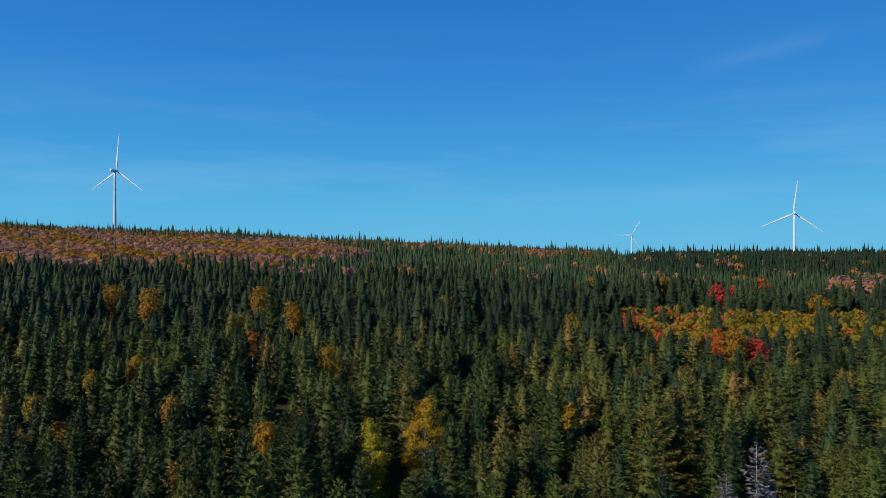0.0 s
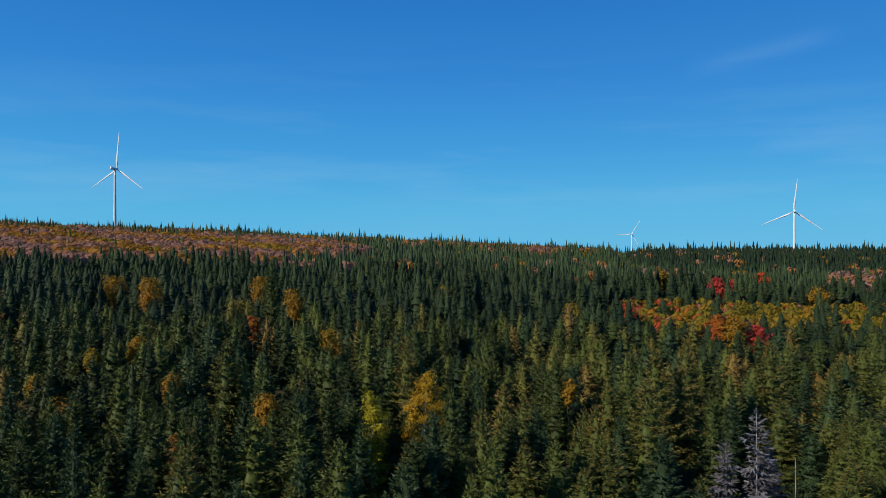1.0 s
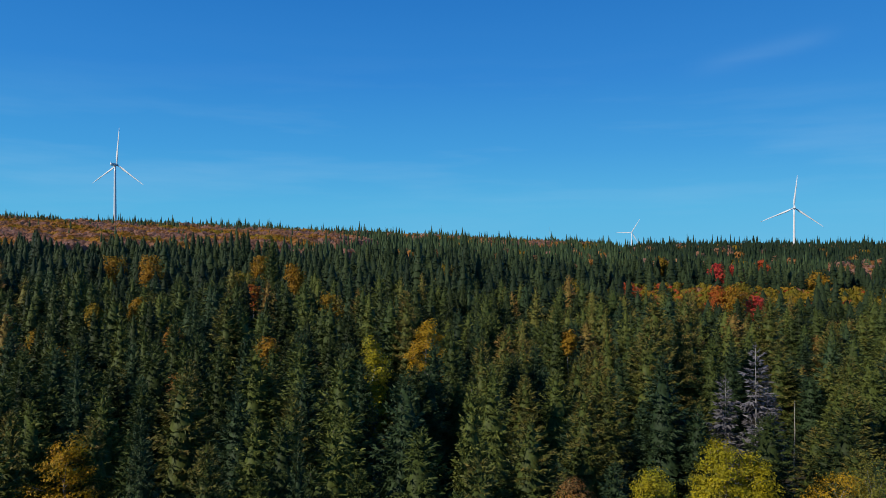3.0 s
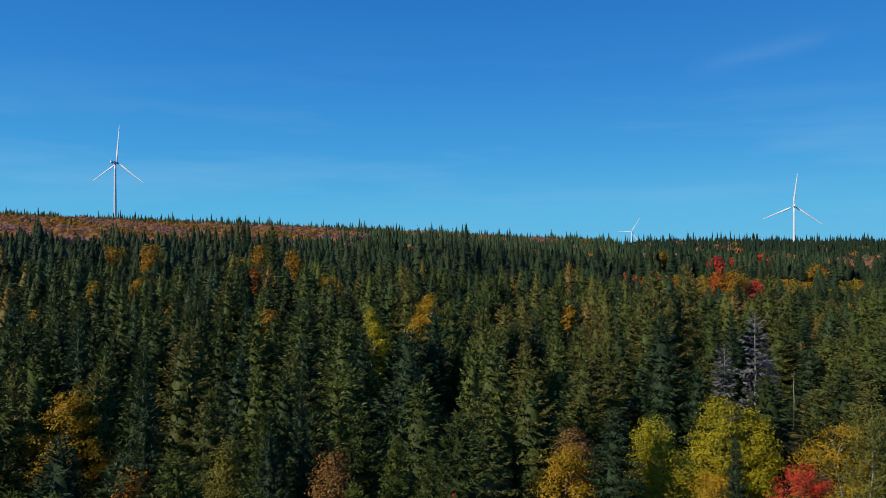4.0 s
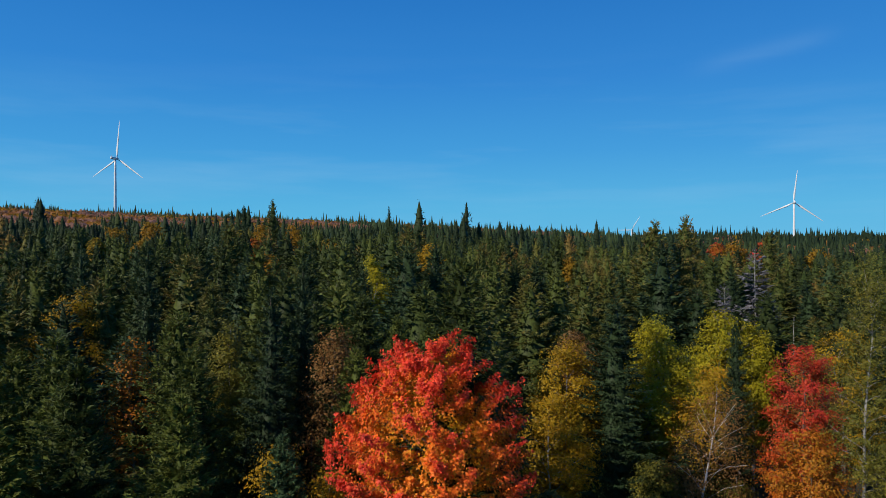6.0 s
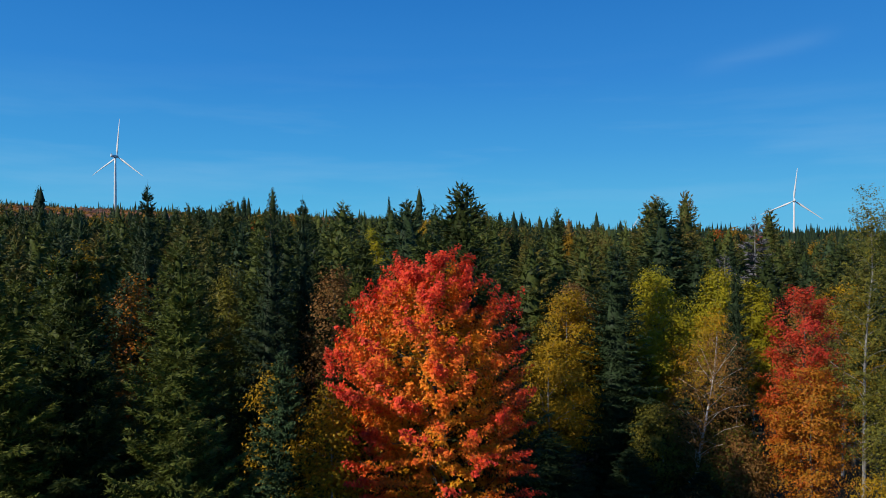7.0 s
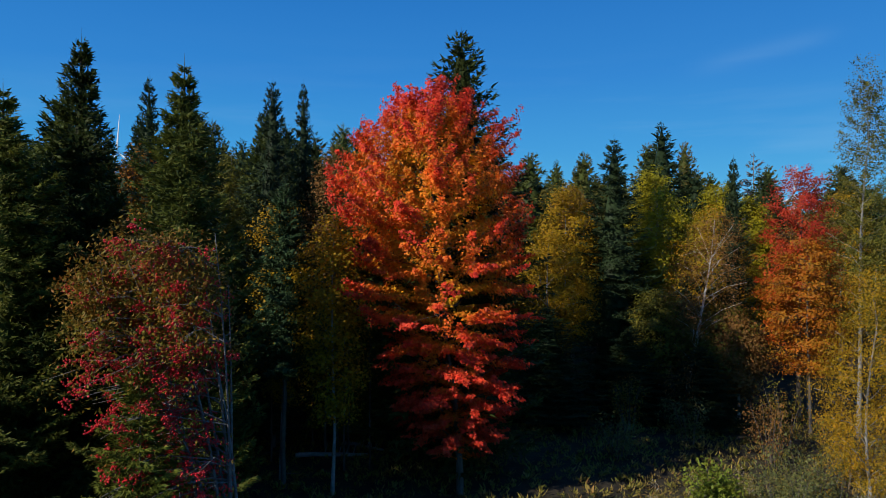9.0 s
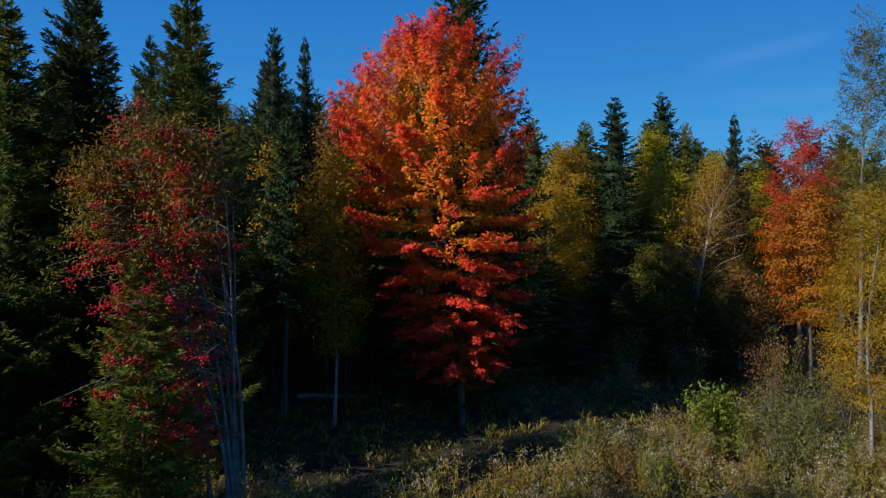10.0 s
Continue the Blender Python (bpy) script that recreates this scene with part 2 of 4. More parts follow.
def mesh_of(name, V, F, mat, tint=None, smooth_faces=False):
    V, F = np.asarray(V, np.float32), np.asarray(F, np.int32)
    me = bpy.data.meshes.new(name)
    me.vertices.add(len(V))
    me.vertices.foreach_set("co", V.ravel())
    me.loops.add(F.size)
    me.loops.foreach_set("vertex_index", F.ravel())
    me.polygons.add(len(F))
    me.polygons.foreach_set("loop_start", np.arange(0, F.size, F.shape[1], dtype=np.int32))
    if smooth_faces:
        me.polygons.foreach_set("use_smooth", np.ones(len(F), bool))
    if tint is not None:
        a = me.attributes.new("tint", "FLOAT", "POINT")
        a.data.foreach_set("value", np.asarray(tint, np.float32))
    me.materials.append(mat)
    me.update(calc_edges=True)
    return me


class Bag:
    """Collects vertices and triangles."""

    def __init__(self):
        self.v, self.f, self.t, self.n = [], [], [], 0

    def add(self, v, f, tint=0.5):
        v, f = np.asarray(v, float).reshape(-1, 3), np.asarray(f, int).reshape(-1, 3)
        self.v.append(v), self.f.append(f + self.n)
        self.t.append(np.broadcast_to(np.asarray(tint, float), (len(v),)))
        self.n += len(v)

    def arrays(self):
        return np.concatenate(self.v), np.concatenate(self.f), np.concatenate(self.t)

    def mesh(self, name, mat, smooth_faces=False):
        v, f, t = self.arrays()
        return mesh_of(name, v, f, mat, t, smooth_faces)


def tube(bag, path, radii, sides=6, tint=0.5):
    """A tapered tube along a path."""
    path, rings = [Vector(p) for p in path], []
    for i, p in enumerate(path):
        d = (path[min(i + 1, len(path) - 1)] - path[max(i - 1, 0)]).normalized()
        u = d.orthogonal().normalized() if abs(d.z) < 0.9 else (Vector((1, 0, 0)) - d * d.x).normalized()
        w = d.cross(u)
        rings.append([p + (u * math.cos(a) + w * math.sin(a)) * radii[i] for a in (2 * math.pi * k / sides for k in range(sides))])
    v = [q for r in rings for q in r] + [path[-1]]
    f = []
    for i in range(len(path) - 1):
        for k in range(sides):
            a, b = i * sides + k, i * sides + (k + 1) % sides
            f += [(a, b, b + sides), (a, b + sides, a + sides)]
    top = (len(path) - 1) * sides
    f += [(top + k, top + (k + 1) % sides, len(v) - 1) for k in range(sides)]
    bag.add([tuple(q) for q in v], f, tint)


def kites(rng, at, along, length, width, fold=0.35, tint=None, facing=None, jitter=0.35):
    """Folded leaf shapes: base points, directions (n x 3), lengths and widths. Returns vertices, triangles, tint."""
    n = len(at)
    along = along / np.maximum(np.linalg.norm(along, axis=1, keepdims=True), 1e-6)
    up = (np.tile((0.0, 0.0, 1.0), (n, 1)) if facing is None else facing) + rng.normal(0, jitter, (n, 3))
    side = np.cross(along, up)
    side /= np.maximum(np.linalg.norm(side, axis=1, keepdims=True), 1e-6)
    nor = np.cross(side, along)
    L, W = np.broadcast_to(length, n)[:, None], np.broadcast_to(width, n)[:, None]
    mid = at + along * L * 0.42 - nor * W * fold
    v = np.stack([at, mid + side * W * 0.5, at + along * L, mid - side * W * 0.5], 1).reshape(-1, 3)
    i = np.arange(n)[:, None] * 4
    f = np.concatenate([i + (0, 2, 1), i + (0, 3, 2)], 1).reshape(-1, 3)
    t = np.repeat(np.broadcast_to(0.5 if tint is None else tint, n), 4)
    return v, f, t


def blades(rng, at, along, length, width, tint, facing):
    """Slim needle sprays, one triangle each."""
    n = len(at)
    along = along / np.maximum(np.linalg.norm(along, axis=1, keepdims=True), 1e-6)
    side = np.cross(along, facing + rng.normal(0, 0.35, (n, 3)))
    side /= np.maximum(np.linalg.norm(side, axis=1, keepdims=True), 1e-6)
    L, W = length[:, None], width[:, None]
    v = np.stack([at - side * W * 0.5, at + side * W * 0.5, at + along * L], 1).reshape(-1, 3)
    return v, np.arange(3 * n).reshape(-1, 3), np.repeat(tint, 3)


# ================= trees as shapes =================


def conifer_crown(seed, H, R, slope, twigs, size, base=0.06, ragged=0.2, droop=0.25, boughs=260, core=0.0, leader=0.35):
    """A spruce or fir crown: boughs in loose whorls round the stem, rising in the top and hanging lower down, each
    beset with
    needle twigs in a flat fan. R: widest radius; slope: how fast the crown widens below its tip; core: share of an
    inner body tinted dark as the crown's shade."""
    rng, bag = np.random.default_rng(seed), Bag()
    down = H * (1 - base) * ((np.arange(boughs) + rng.uniform(0, 1, boughs)) / boughs) ** 1.12 + 0.12
    down += 0.35 * (np.round(down / 0.46) * 0.46 - down) * (1 - smooth(3, 8, down))
    az = 2.39996 * np.arange(boughs) + rng.uniform(-0.9, 0.9, boughs)
    lobe = 1 + ragged * np.sin(2 * az + 1.1 * down + seed) * np.sin(1.7 * down + seed) + 0.6 * ragged * np.sin(az + 2.6 * seed)
    r = R * (1 - np.exp(-slope * down / R)) * lobe * rng.uniform(1 - 1.5 * ragged, 1 + 0.5 * ragged, boughs) * np.where(rng.uniform(size=boughs) < 0.03, 1.18, 1.0)
    r = r * np.minimum(1, 0.5 + (H * (1 - base) - down + 0.1) / 1.6) + 0.05
    rise = 1.0 * np.exp(-down / 1.4) + 0.12 - droop * (1 - np.exp(-down / 3.0)) + rng.normal(0, 0.09, boughs)
    # lighter towards the tip: cone browns, and sunlit tops put into the colour
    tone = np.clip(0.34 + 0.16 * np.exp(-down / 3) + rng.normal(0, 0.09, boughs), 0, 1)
    w = r ** 1.25 + 0.10
    who = rng.choice(boughs, twigs, p=w / w.sum())
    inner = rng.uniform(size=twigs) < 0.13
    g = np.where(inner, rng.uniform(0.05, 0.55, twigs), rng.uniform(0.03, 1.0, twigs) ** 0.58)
    out = np.stack([np.cos(az), np.sin(az), 0 * az], 1)[who]
    side = np.stack([-np.sin(az), np.cos(az), 0 * az], 1)[who]
    rr, up = r[who], rise[who]
    fan = rng.uniform(-1, 1, twigs)
    reach = (0.40 * rr * (1 - g) + 0.07 * rr + 0.03) * fan
    at = out * (rr * g)[:, None] + side * reach[:, None]
    at[:, 2] = H - down[who] + rr * (up * g - 0.30 * g * (1 - g) + 0.10 * g ** 3) - 0.25 * np.abs(reach) + rng.normal(0, 0.025, twigs)
    al = out * 0.75 + side * (1.0 * fan)[:, None]
    al[:, 2] = np.clip(up, -0.3, 1.2) * 0.8 + rng.uniform(-0.45, 0.25, twigs)
    al += rng.normal(0, 0.5 if size < 0.2 else 0.2, (twigs, 3))
    L = np.minimum(size * rng.uniform(0.7, 1.3, twigs) * np.where(inner, 1.5, 1.0), 0.45 * rr + 0.07)
    face = out * 0.8 + (0, 0, 0.8)
    # inner twigs get a near-black tint, bough ends a lighter one: painted shade
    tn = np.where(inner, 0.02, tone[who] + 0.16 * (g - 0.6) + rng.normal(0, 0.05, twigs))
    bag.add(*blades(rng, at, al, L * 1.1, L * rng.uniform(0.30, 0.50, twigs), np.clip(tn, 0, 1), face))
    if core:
        # inner cones in a dark tint paint the shade within the crown
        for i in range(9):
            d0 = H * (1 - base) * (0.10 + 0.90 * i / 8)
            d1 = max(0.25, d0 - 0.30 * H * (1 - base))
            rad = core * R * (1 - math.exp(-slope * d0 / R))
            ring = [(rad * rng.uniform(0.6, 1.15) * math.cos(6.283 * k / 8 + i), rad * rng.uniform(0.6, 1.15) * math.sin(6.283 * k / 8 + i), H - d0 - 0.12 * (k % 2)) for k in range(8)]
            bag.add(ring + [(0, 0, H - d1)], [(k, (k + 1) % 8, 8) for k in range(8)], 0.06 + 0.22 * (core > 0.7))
    n = 5
    bag.add([(0.035 * math.cos(k * 1.2566), 0.035 * math.sin(k * 1.2566), H - 1.2) for k in range(n)] + [(0, 0, H + leader)], [(k, (k + 1) % n, n) for k in range(n)], 0.35)
    return bag


def far_conifer(seed, tiers, sides):
    """A spire, 1 high and 1 in radius, of a few ragged tiers, for woods far away."""
    rng, bag = np.random.default_rng(seed), Bag()
    for i in range(tiers):
        z0, z1 = 0.10 + 0.80 * i / tiers, min(1.0, 0.10 + 0.80 * (i + 1.9) / tiers)
        r = (1 - z0) ** 0.9 * rng.uniform(0.85, 1.15)
        a0 = rng.uniform(0, 6.28)
        ring = []
        for k in range(sides):
            rr = r * (1.0 if k % 2 else 0.62) * rng.uniform(0.8, 1.15)
            a = a0 + 6.283 * k / sides
            ring.append((rr * math.cos(a), rr * math.sin(a), z0 + rng.uniform(-0.03, 0.03) - (0.03 if k % 2 else 0)))
        bag.add(ring + [(rng.normal(0, 0.03), rng.normal(0, 0.03), z1)], [(k, (k + 1) % sides, sides) for k in range(sides)])
    return bag


def far_hardwood(seed, n, size, tall=0.60):
    """A round crown, about 1 high and 1 in radius, of overlapping leaf clumps with an uneven outline."""
    rng, bag = np.random.default_rng(seed), Bag()
    k = np.arange(n) + 0.5
    el, az = 1 - 1.22 * k / n, 2.39996 * k + seed
    u = np.stack([np.sqrt(np.maximum(1 - el * el, 0)) * np.cos(az), np.sqrt(np.maximum(1 - el * el, 0)) * np.sin(az), el], 1) + rng.normal(0, 0.10, (n, 3))
    u /= np.linalg.norm(u, axis=1, keepdims=True)
    lump = 1 + 0.24 * np.sin(u[:, 0] * 3.6 + seed) * np.sin(u[:, 1] * 3.8 + 2 * seed) + 0.12 * np.sin(u[:, 2] * 6 + seed + 2 * u[:, 0])
    p = u * lump[:, None] * rng.uniform(0.84, 1.03, (n, 1)) * (0.95, 0.95, tall) + (0, 0, 0.42)
    al = np.cross(u, rng.normal(size=(n, 3)))
    al /= np.linalg.norm(al, axis=1, keepdims=True)
    L = size * rng.uniform(0.7, 1.3, n)
    v, f, t = kites(rng, p - al * 0.5 * L[:, None], al, L, L * rng.uniform(0.8, 1.2, n), 0.05, np.clip(0.5 + rng.normal(0, 0.03, n), 0, 1), u + (0, 0, 0.35), 0.10)
    bag.add(v, f, t)
    return bag


def scatter(bags, X, Y, Z, S, Hs, rng, tints=None):
    """Many plants joined: each a shape from bags, turned at random, S wide and Hs high."""
    shapes = [b.arrays() for b in bags]
    pick, turn = rng.integers(0, len(shapes), len(X)), rng.uniform(0, 6.283, len(X))
    tints = rng.uniform(0.15, 0.85, len(X)) if tints is None else tints
    allv, allf, allt, n = [], [], [], 0
    for k, (v, f, t) in enumerate(shapes):
        m = np.nonzero(pick == k)[0]
        if not len(m):
            continue
        c, s = np.cos(turn[m])[:, None], np.sin(turn[m])[:, None]
        vx = (v[None, :, 0] * c - v[None, :, 1] * s) * S[m][:, None] + X[m][:, None]
        vy = (v[None, :, 0] * s + v[None, :, 1] * c) * S[m][:, None] + Y[m][:, None]
        vz = v[None, :, 2] * Hs[m][:, None] + Z[m][:, None]
        allv.append(np.stack([vx, vy, vz], 2).reshape(-1, 3))
        allf.append((f[None] + (np.arange(len(m)) * len(v))[:, None, None]).reshape(-1, 3) + n)
        allt.append(np.clip((t[None] - 0.5) * 0.7 + tints[m][:, None], 0, 1).ravel())
        n += len(m) * len(v)
    return np.concatenate(allv), np.concatenate(allf), np.concatenate(allt)


def hardwood_shape(seed, H, env, limbs, leaves, leaf, trunk_r, lean=(0, 0), flat=0.6, clump=0.27, outer=0.55, bare=0.0, clumps=None, trunk_top=0.9, edge_tint=False, limb_r=0.34, hang=0.5, tiers=False, spray=0.0, ripe=False):
    """A broadleaf: trunk with limbs (one bag) and a crown of single leaves in clumps (another).
    env: (height share, radius in metres) from the lowest bough to the top."""
    rng, wood, crown = np.random.default_rng(seed), Bag(), Bag()
    ez, er = np.array([e[0] for e in env]) * H, np.array([e[1] for e in env])
    wob = rng.normal(0, 0.02 * H, (6, 2))

    def axis(z):
        s = z / H
        return np.array((lean[0] * s + np.interp(s * 5, range(6), wob[:, 0] * np.arange(6) / 5), lean[1] * s + np.interp(s * 5, range(6), wob[:, 1] * np.arange(6) / 5), z))

    zs = np.linspace(0, H * trunk_top, 9)
    tube(wood, [axis(z) - (0, 0, 0.25 if z == 0 else 0) for z in zs], [trunk_r * (1.25 if i == 0 else 1) * (1 - 0.93 * z / (H * trunk_top)) + 0.006 for i, z in enumerate(zs)], 7)
    ends = []
    for i in range(limbs):
        s = (i + rng.uniform(0.1, 0.9)) / limbs
        z1 = ez[0] + (ez[-1] - ez[0]) * s * 0.97
        r1 = np.interp(z1, ez, er) * rng.uniform(0.66, 1.02)
        a = 2.39996 * i + rng.uniform(-0.4, 0.4)
        z0 = max(ez[0] * 0.55, z1 - r1 * rng.uniform(0.25, 0.75) - 0.2)
        p0 = axis(min(z0, H * trunk_top * 0.97))
        p3 = axis(z1) + (r1 * math.cos(a), r1 * math.sin(a), 0)
        mid = p0 * 0.5 + p3 * 0.5 + (0, 0, 0.10 * r1) + rng.normal(0, 0.05 * r1, 3)
        q1 = p0 * 0.75 + mid * 0.25 + (0, 0, 0.03 * r1)
        r0 = trunk_r * limb_r * (1 - 0.75 * p0[2] / H)
        tube(wood, [p0, q1, mid, p3], [r0, r0 * 0.8, r0 * 0.5, 0.006], 5)
        for g in (0.45, 0.65, 0.8, 0.92, 1.0):
            c = (p0 * (1 - g) ** 2 + 2 * g * (1 - g) * mid + p3 * g * g) if g < 1 else p3
            ends.append(c + rng.normal(0, 0.07 * r1 + 0.04, 3) * (1, 1, 0.5))
            if g in (0.65, 0.8):
                e = c + rng.normal(0, 0.25 * r1, 3) * (1, 1, 0.4) + (0, 0, 0.05)
                tube(wood, [c, (c + e) / 2 + (0, 0, 0.03), e], [r0 * 0.3, r0 * 0.22, 0.004], 3)
                ends.append(e)
    m = len(ends) if clumps is None else clumps
    z = ez[0] + (ez[-1] - ez[0]) * rng.uniform(0, 1, 6 * m)
    z = z[rng.uniform(0, er.max() ** 1.5, 6 * m) < np.interp(z, ez, er) ** 1.5][:m]
    rr = np.interp(z, ez, er) * np.sqrt(rng.uniform(outer ** 2, 1, len(z))) * rng.uniform(0.82, 1.05, len(z))
    aa = rng.uniform(0, 6.283, len(z))
    extra = np.array([axis(q) for q in z]) + np.stack([rr * np.cos(aa), rr * np.sin(aa), 0 * aa], 1)
    cen = np.concatenate([np.array(ends), extra])
    cen = cen[rng.uniform(0, 1, len(cen)) > bare]
    ctone, cw = rng.uniform(0, 1, len(cen)), rng.uniform(0.3, 1.0, len(cen)) ** 1.2
    who = rng.choice(len(cen), leaves, p=cw / cw.sum())
    p = np.clip(rng.normal(0, 1, (leaves, 3)), -1.7, 1.7) * (clump, clump, clump * flat)
    p[:, 2] *= np.where(tiers * (cen[who][:, 2] < 0.58 * H), 0.5, 1.0)
    if spray:
        # lower boughs lie in layers with gaps between
        low = 1 - smooth(0.5 * H, 0.75 * H, cen[:, 2])
        wave = cen[:, 2] + 0.4 * np.sin(1.7 * np.arctan2(cen[:, 1], cen[:, 0]) + 0.5 * cen[:, 2])
        cen[:, 2] += 0.6 * low * (np.round(wave / 0.75) * 0.75 - wave)
        # leaves strung along short shoots that point outwards, and upwards in the top
        way = cen - np.array([axis(min(max(q - 0.5, 0), H)) for q in cen[:, 2]])
        way[:, 2] = 0
        way /= np.maximum(np.linalg.norm(way, axis=1, keepdims=True), 0.2)
        way[:, 2] = -0.15 + 1.5 * smooth(0.3 * H, 0.95 * H, cen[:, 2])
        way += rng.normal(0, 0.35, way.shape)
        way /= np.linalg.norm(way, axis=1, keepdims=True)
        g = rng.uniform(-0.35, 1.0, leaves)
        p = p * (1.15 - 0.75 * np.clip(g, 0, 1))[:, None] + way[who] * (spray * g)[:, None]
    p += cen[who]
    ax = np.array([axis(q) for q in np.linspace(0, H, 60)])
    out = p - np.stack([np.interp(p[:, 2], ax[:, 2], ax[:, 0]), np.interp(p[:, 2], ax[:, 2], ax[:, 1]), p[:, 2] - 0.3], 1)
    out /= np.linalg.norm(out, axis=1, keepdims=True)
    face = out * 0.9 + (0, 0, 0.65) + rng.normal(0, 0.3, (leaves, 3))
    al = np.cross(face, rng.normal(0, 1, (leaves, 3))) * (1, 1, 0.8) - (0, 0, hang)
    tone = ctone[who]
    if edge_tint:
        rad = np.hypot(p[:, 0] - np.interp(p[:, 2], ax[:, 2], ax[:, 0]), p[:, 1] - np.interp(p[:, 2], ax[:, 2], ax[:, 1])) / np.maximum(np.interp(p[:, 2], ez, er), 0.3)
        tone = np.clip(0.82 * rad ** 2.0 + 0.34 * (ctone[who] - 0.5) + 0.10 * smooth(0.72 * H, H, p[:, 2]) + 0.40 * (1 - smooth(0.22 * H, 0.52 * H, p[:, 2])), 0, 1)
    if ripe:
        tone = np.clip(0.8 * smooth(0.4 * H, 0.85 * H, p[:, 2]) + 0.35 * (ctone[who] - 0.3), 0, 1)
    size = leaf * rng.uniform(0.7, 1.25, leaves)
    if leaf > 0.12:
        v, f, t = kites(rng, p, al, size, size * rng.uniform(0.75, 0.95, leaves), 0.16, tone, face)
    else:
        v, f, t = blades(rng, p, al, size, size * rng.uniform(0.8, 1.05, leaves), tone, face)
    crown.add(v, f, t)
    return wood, crown


# ================= things =================


def plant(name, label, category, x, y, parts, turn=0.0, sx=1.0, sz=1.0, group="", z=None):
    """A tree or shrub on the ground: an empty at its foot with its parts (name, mesh, label)."""
    root = new(name)
    root.matrix_world = Matrix.LocRotScale((x, y, float(ground(x, y)) - 0.05 if z is None else z), Euler((0, 0, turn)), (sx, sx, sz))
    tagged(root, label, category, group)
    for pname, me, plabel in parts:
        o = new(pname, me)
        o.parent = root
        if plabel:
            tagged(o, plabel)
    return root


def trunk_mesh(name, H, r, mat, snags=0, seed=0):
    rng, bag = np.random.default_rng(seed), Bag()
    zs = np.linspace(-0.3, H * 0.97, 7)
    tube(bag, [(rng.normal(0, 0.02), rng.normal(0, 0.02), z) for z in zs], [r * (1 - 0.94 * max(z, 0) / H) + 0.006 for z in zs], 7)
    for i in range(snags):
        z, a = H * rng.uniform(0.03, 0.25), rng.uniform(0, 6.28)
        l = rng.uniform(0.4, 1.1)
        tube(bag, [(0, 0, z), (l * 0.6 * math.cos(a), l * 0.6 * math.sin(a), z - 0.05), (l * math.cos(a), l * math.sin(a), z - 0.2)], [0.02, 0.013, 0.004], 3)
    return bag.mesh(name, mat, True)


SHAPE_H = 12.0
PLAIN_TRUNK = [trunk_mesh("trunk", SHAPE_H, 0.11, BARK, 0, 9)]
SPRUCE_TRUNK = [trunk_mesh("trunk", SHAPE_H, 0.11, BARK, 10, s) for s in range(3)]
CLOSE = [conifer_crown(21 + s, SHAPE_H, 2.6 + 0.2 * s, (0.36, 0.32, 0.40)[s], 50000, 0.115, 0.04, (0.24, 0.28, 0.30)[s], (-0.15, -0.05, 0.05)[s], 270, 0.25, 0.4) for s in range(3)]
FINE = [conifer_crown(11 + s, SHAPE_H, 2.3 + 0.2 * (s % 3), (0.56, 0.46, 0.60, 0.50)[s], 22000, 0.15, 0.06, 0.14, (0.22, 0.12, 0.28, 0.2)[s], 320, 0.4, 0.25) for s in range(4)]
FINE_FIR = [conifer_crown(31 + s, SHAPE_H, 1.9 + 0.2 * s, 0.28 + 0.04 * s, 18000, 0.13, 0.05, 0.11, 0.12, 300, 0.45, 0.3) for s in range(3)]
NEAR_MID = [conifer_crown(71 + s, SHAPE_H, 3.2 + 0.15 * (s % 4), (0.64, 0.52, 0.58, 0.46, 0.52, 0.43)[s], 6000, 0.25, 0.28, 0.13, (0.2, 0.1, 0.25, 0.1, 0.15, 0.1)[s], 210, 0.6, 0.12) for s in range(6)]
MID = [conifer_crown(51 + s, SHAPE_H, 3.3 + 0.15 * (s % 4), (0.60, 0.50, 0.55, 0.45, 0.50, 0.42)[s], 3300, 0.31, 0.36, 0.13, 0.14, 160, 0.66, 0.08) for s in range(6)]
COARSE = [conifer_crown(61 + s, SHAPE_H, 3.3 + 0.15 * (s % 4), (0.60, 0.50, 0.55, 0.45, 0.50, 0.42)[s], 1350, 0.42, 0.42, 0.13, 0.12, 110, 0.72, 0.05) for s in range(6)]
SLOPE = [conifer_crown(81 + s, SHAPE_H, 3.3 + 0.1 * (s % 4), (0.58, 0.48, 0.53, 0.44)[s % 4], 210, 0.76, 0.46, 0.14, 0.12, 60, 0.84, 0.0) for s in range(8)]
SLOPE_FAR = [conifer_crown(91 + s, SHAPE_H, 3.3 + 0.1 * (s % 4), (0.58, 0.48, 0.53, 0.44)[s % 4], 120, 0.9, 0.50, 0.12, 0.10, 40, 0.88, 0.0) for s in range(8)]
YOUNG = conifer_crown(29, SHAPE_H, 3.6, 0.7, 26000, 0.2, 0.03, 0.22, 0.2, 240)
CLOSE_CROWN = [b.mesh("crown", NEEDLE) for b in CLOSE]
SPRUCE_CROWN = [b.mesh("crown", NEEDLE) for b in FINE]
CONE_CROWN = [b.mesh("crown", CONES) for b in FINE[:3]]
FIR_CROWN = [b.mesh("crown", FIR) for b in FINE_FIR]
HIGH_CROWN = [conifer_crown(36, SHAPE_H, 2.2, 0.42, 13000, 0.17, 0.38, 0.15, 0.1, 200, 0.3, 0.6).mesh("crown", LIT_FIR)]
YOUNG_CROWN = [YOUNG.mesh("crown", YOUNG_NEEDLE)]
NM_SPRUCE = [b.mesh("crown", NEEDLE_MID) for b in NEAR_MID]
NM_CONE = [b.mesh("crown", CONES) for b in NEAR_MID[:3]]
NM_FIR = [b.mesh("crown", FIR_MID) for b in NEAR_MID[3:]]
pick = random.Random(5)


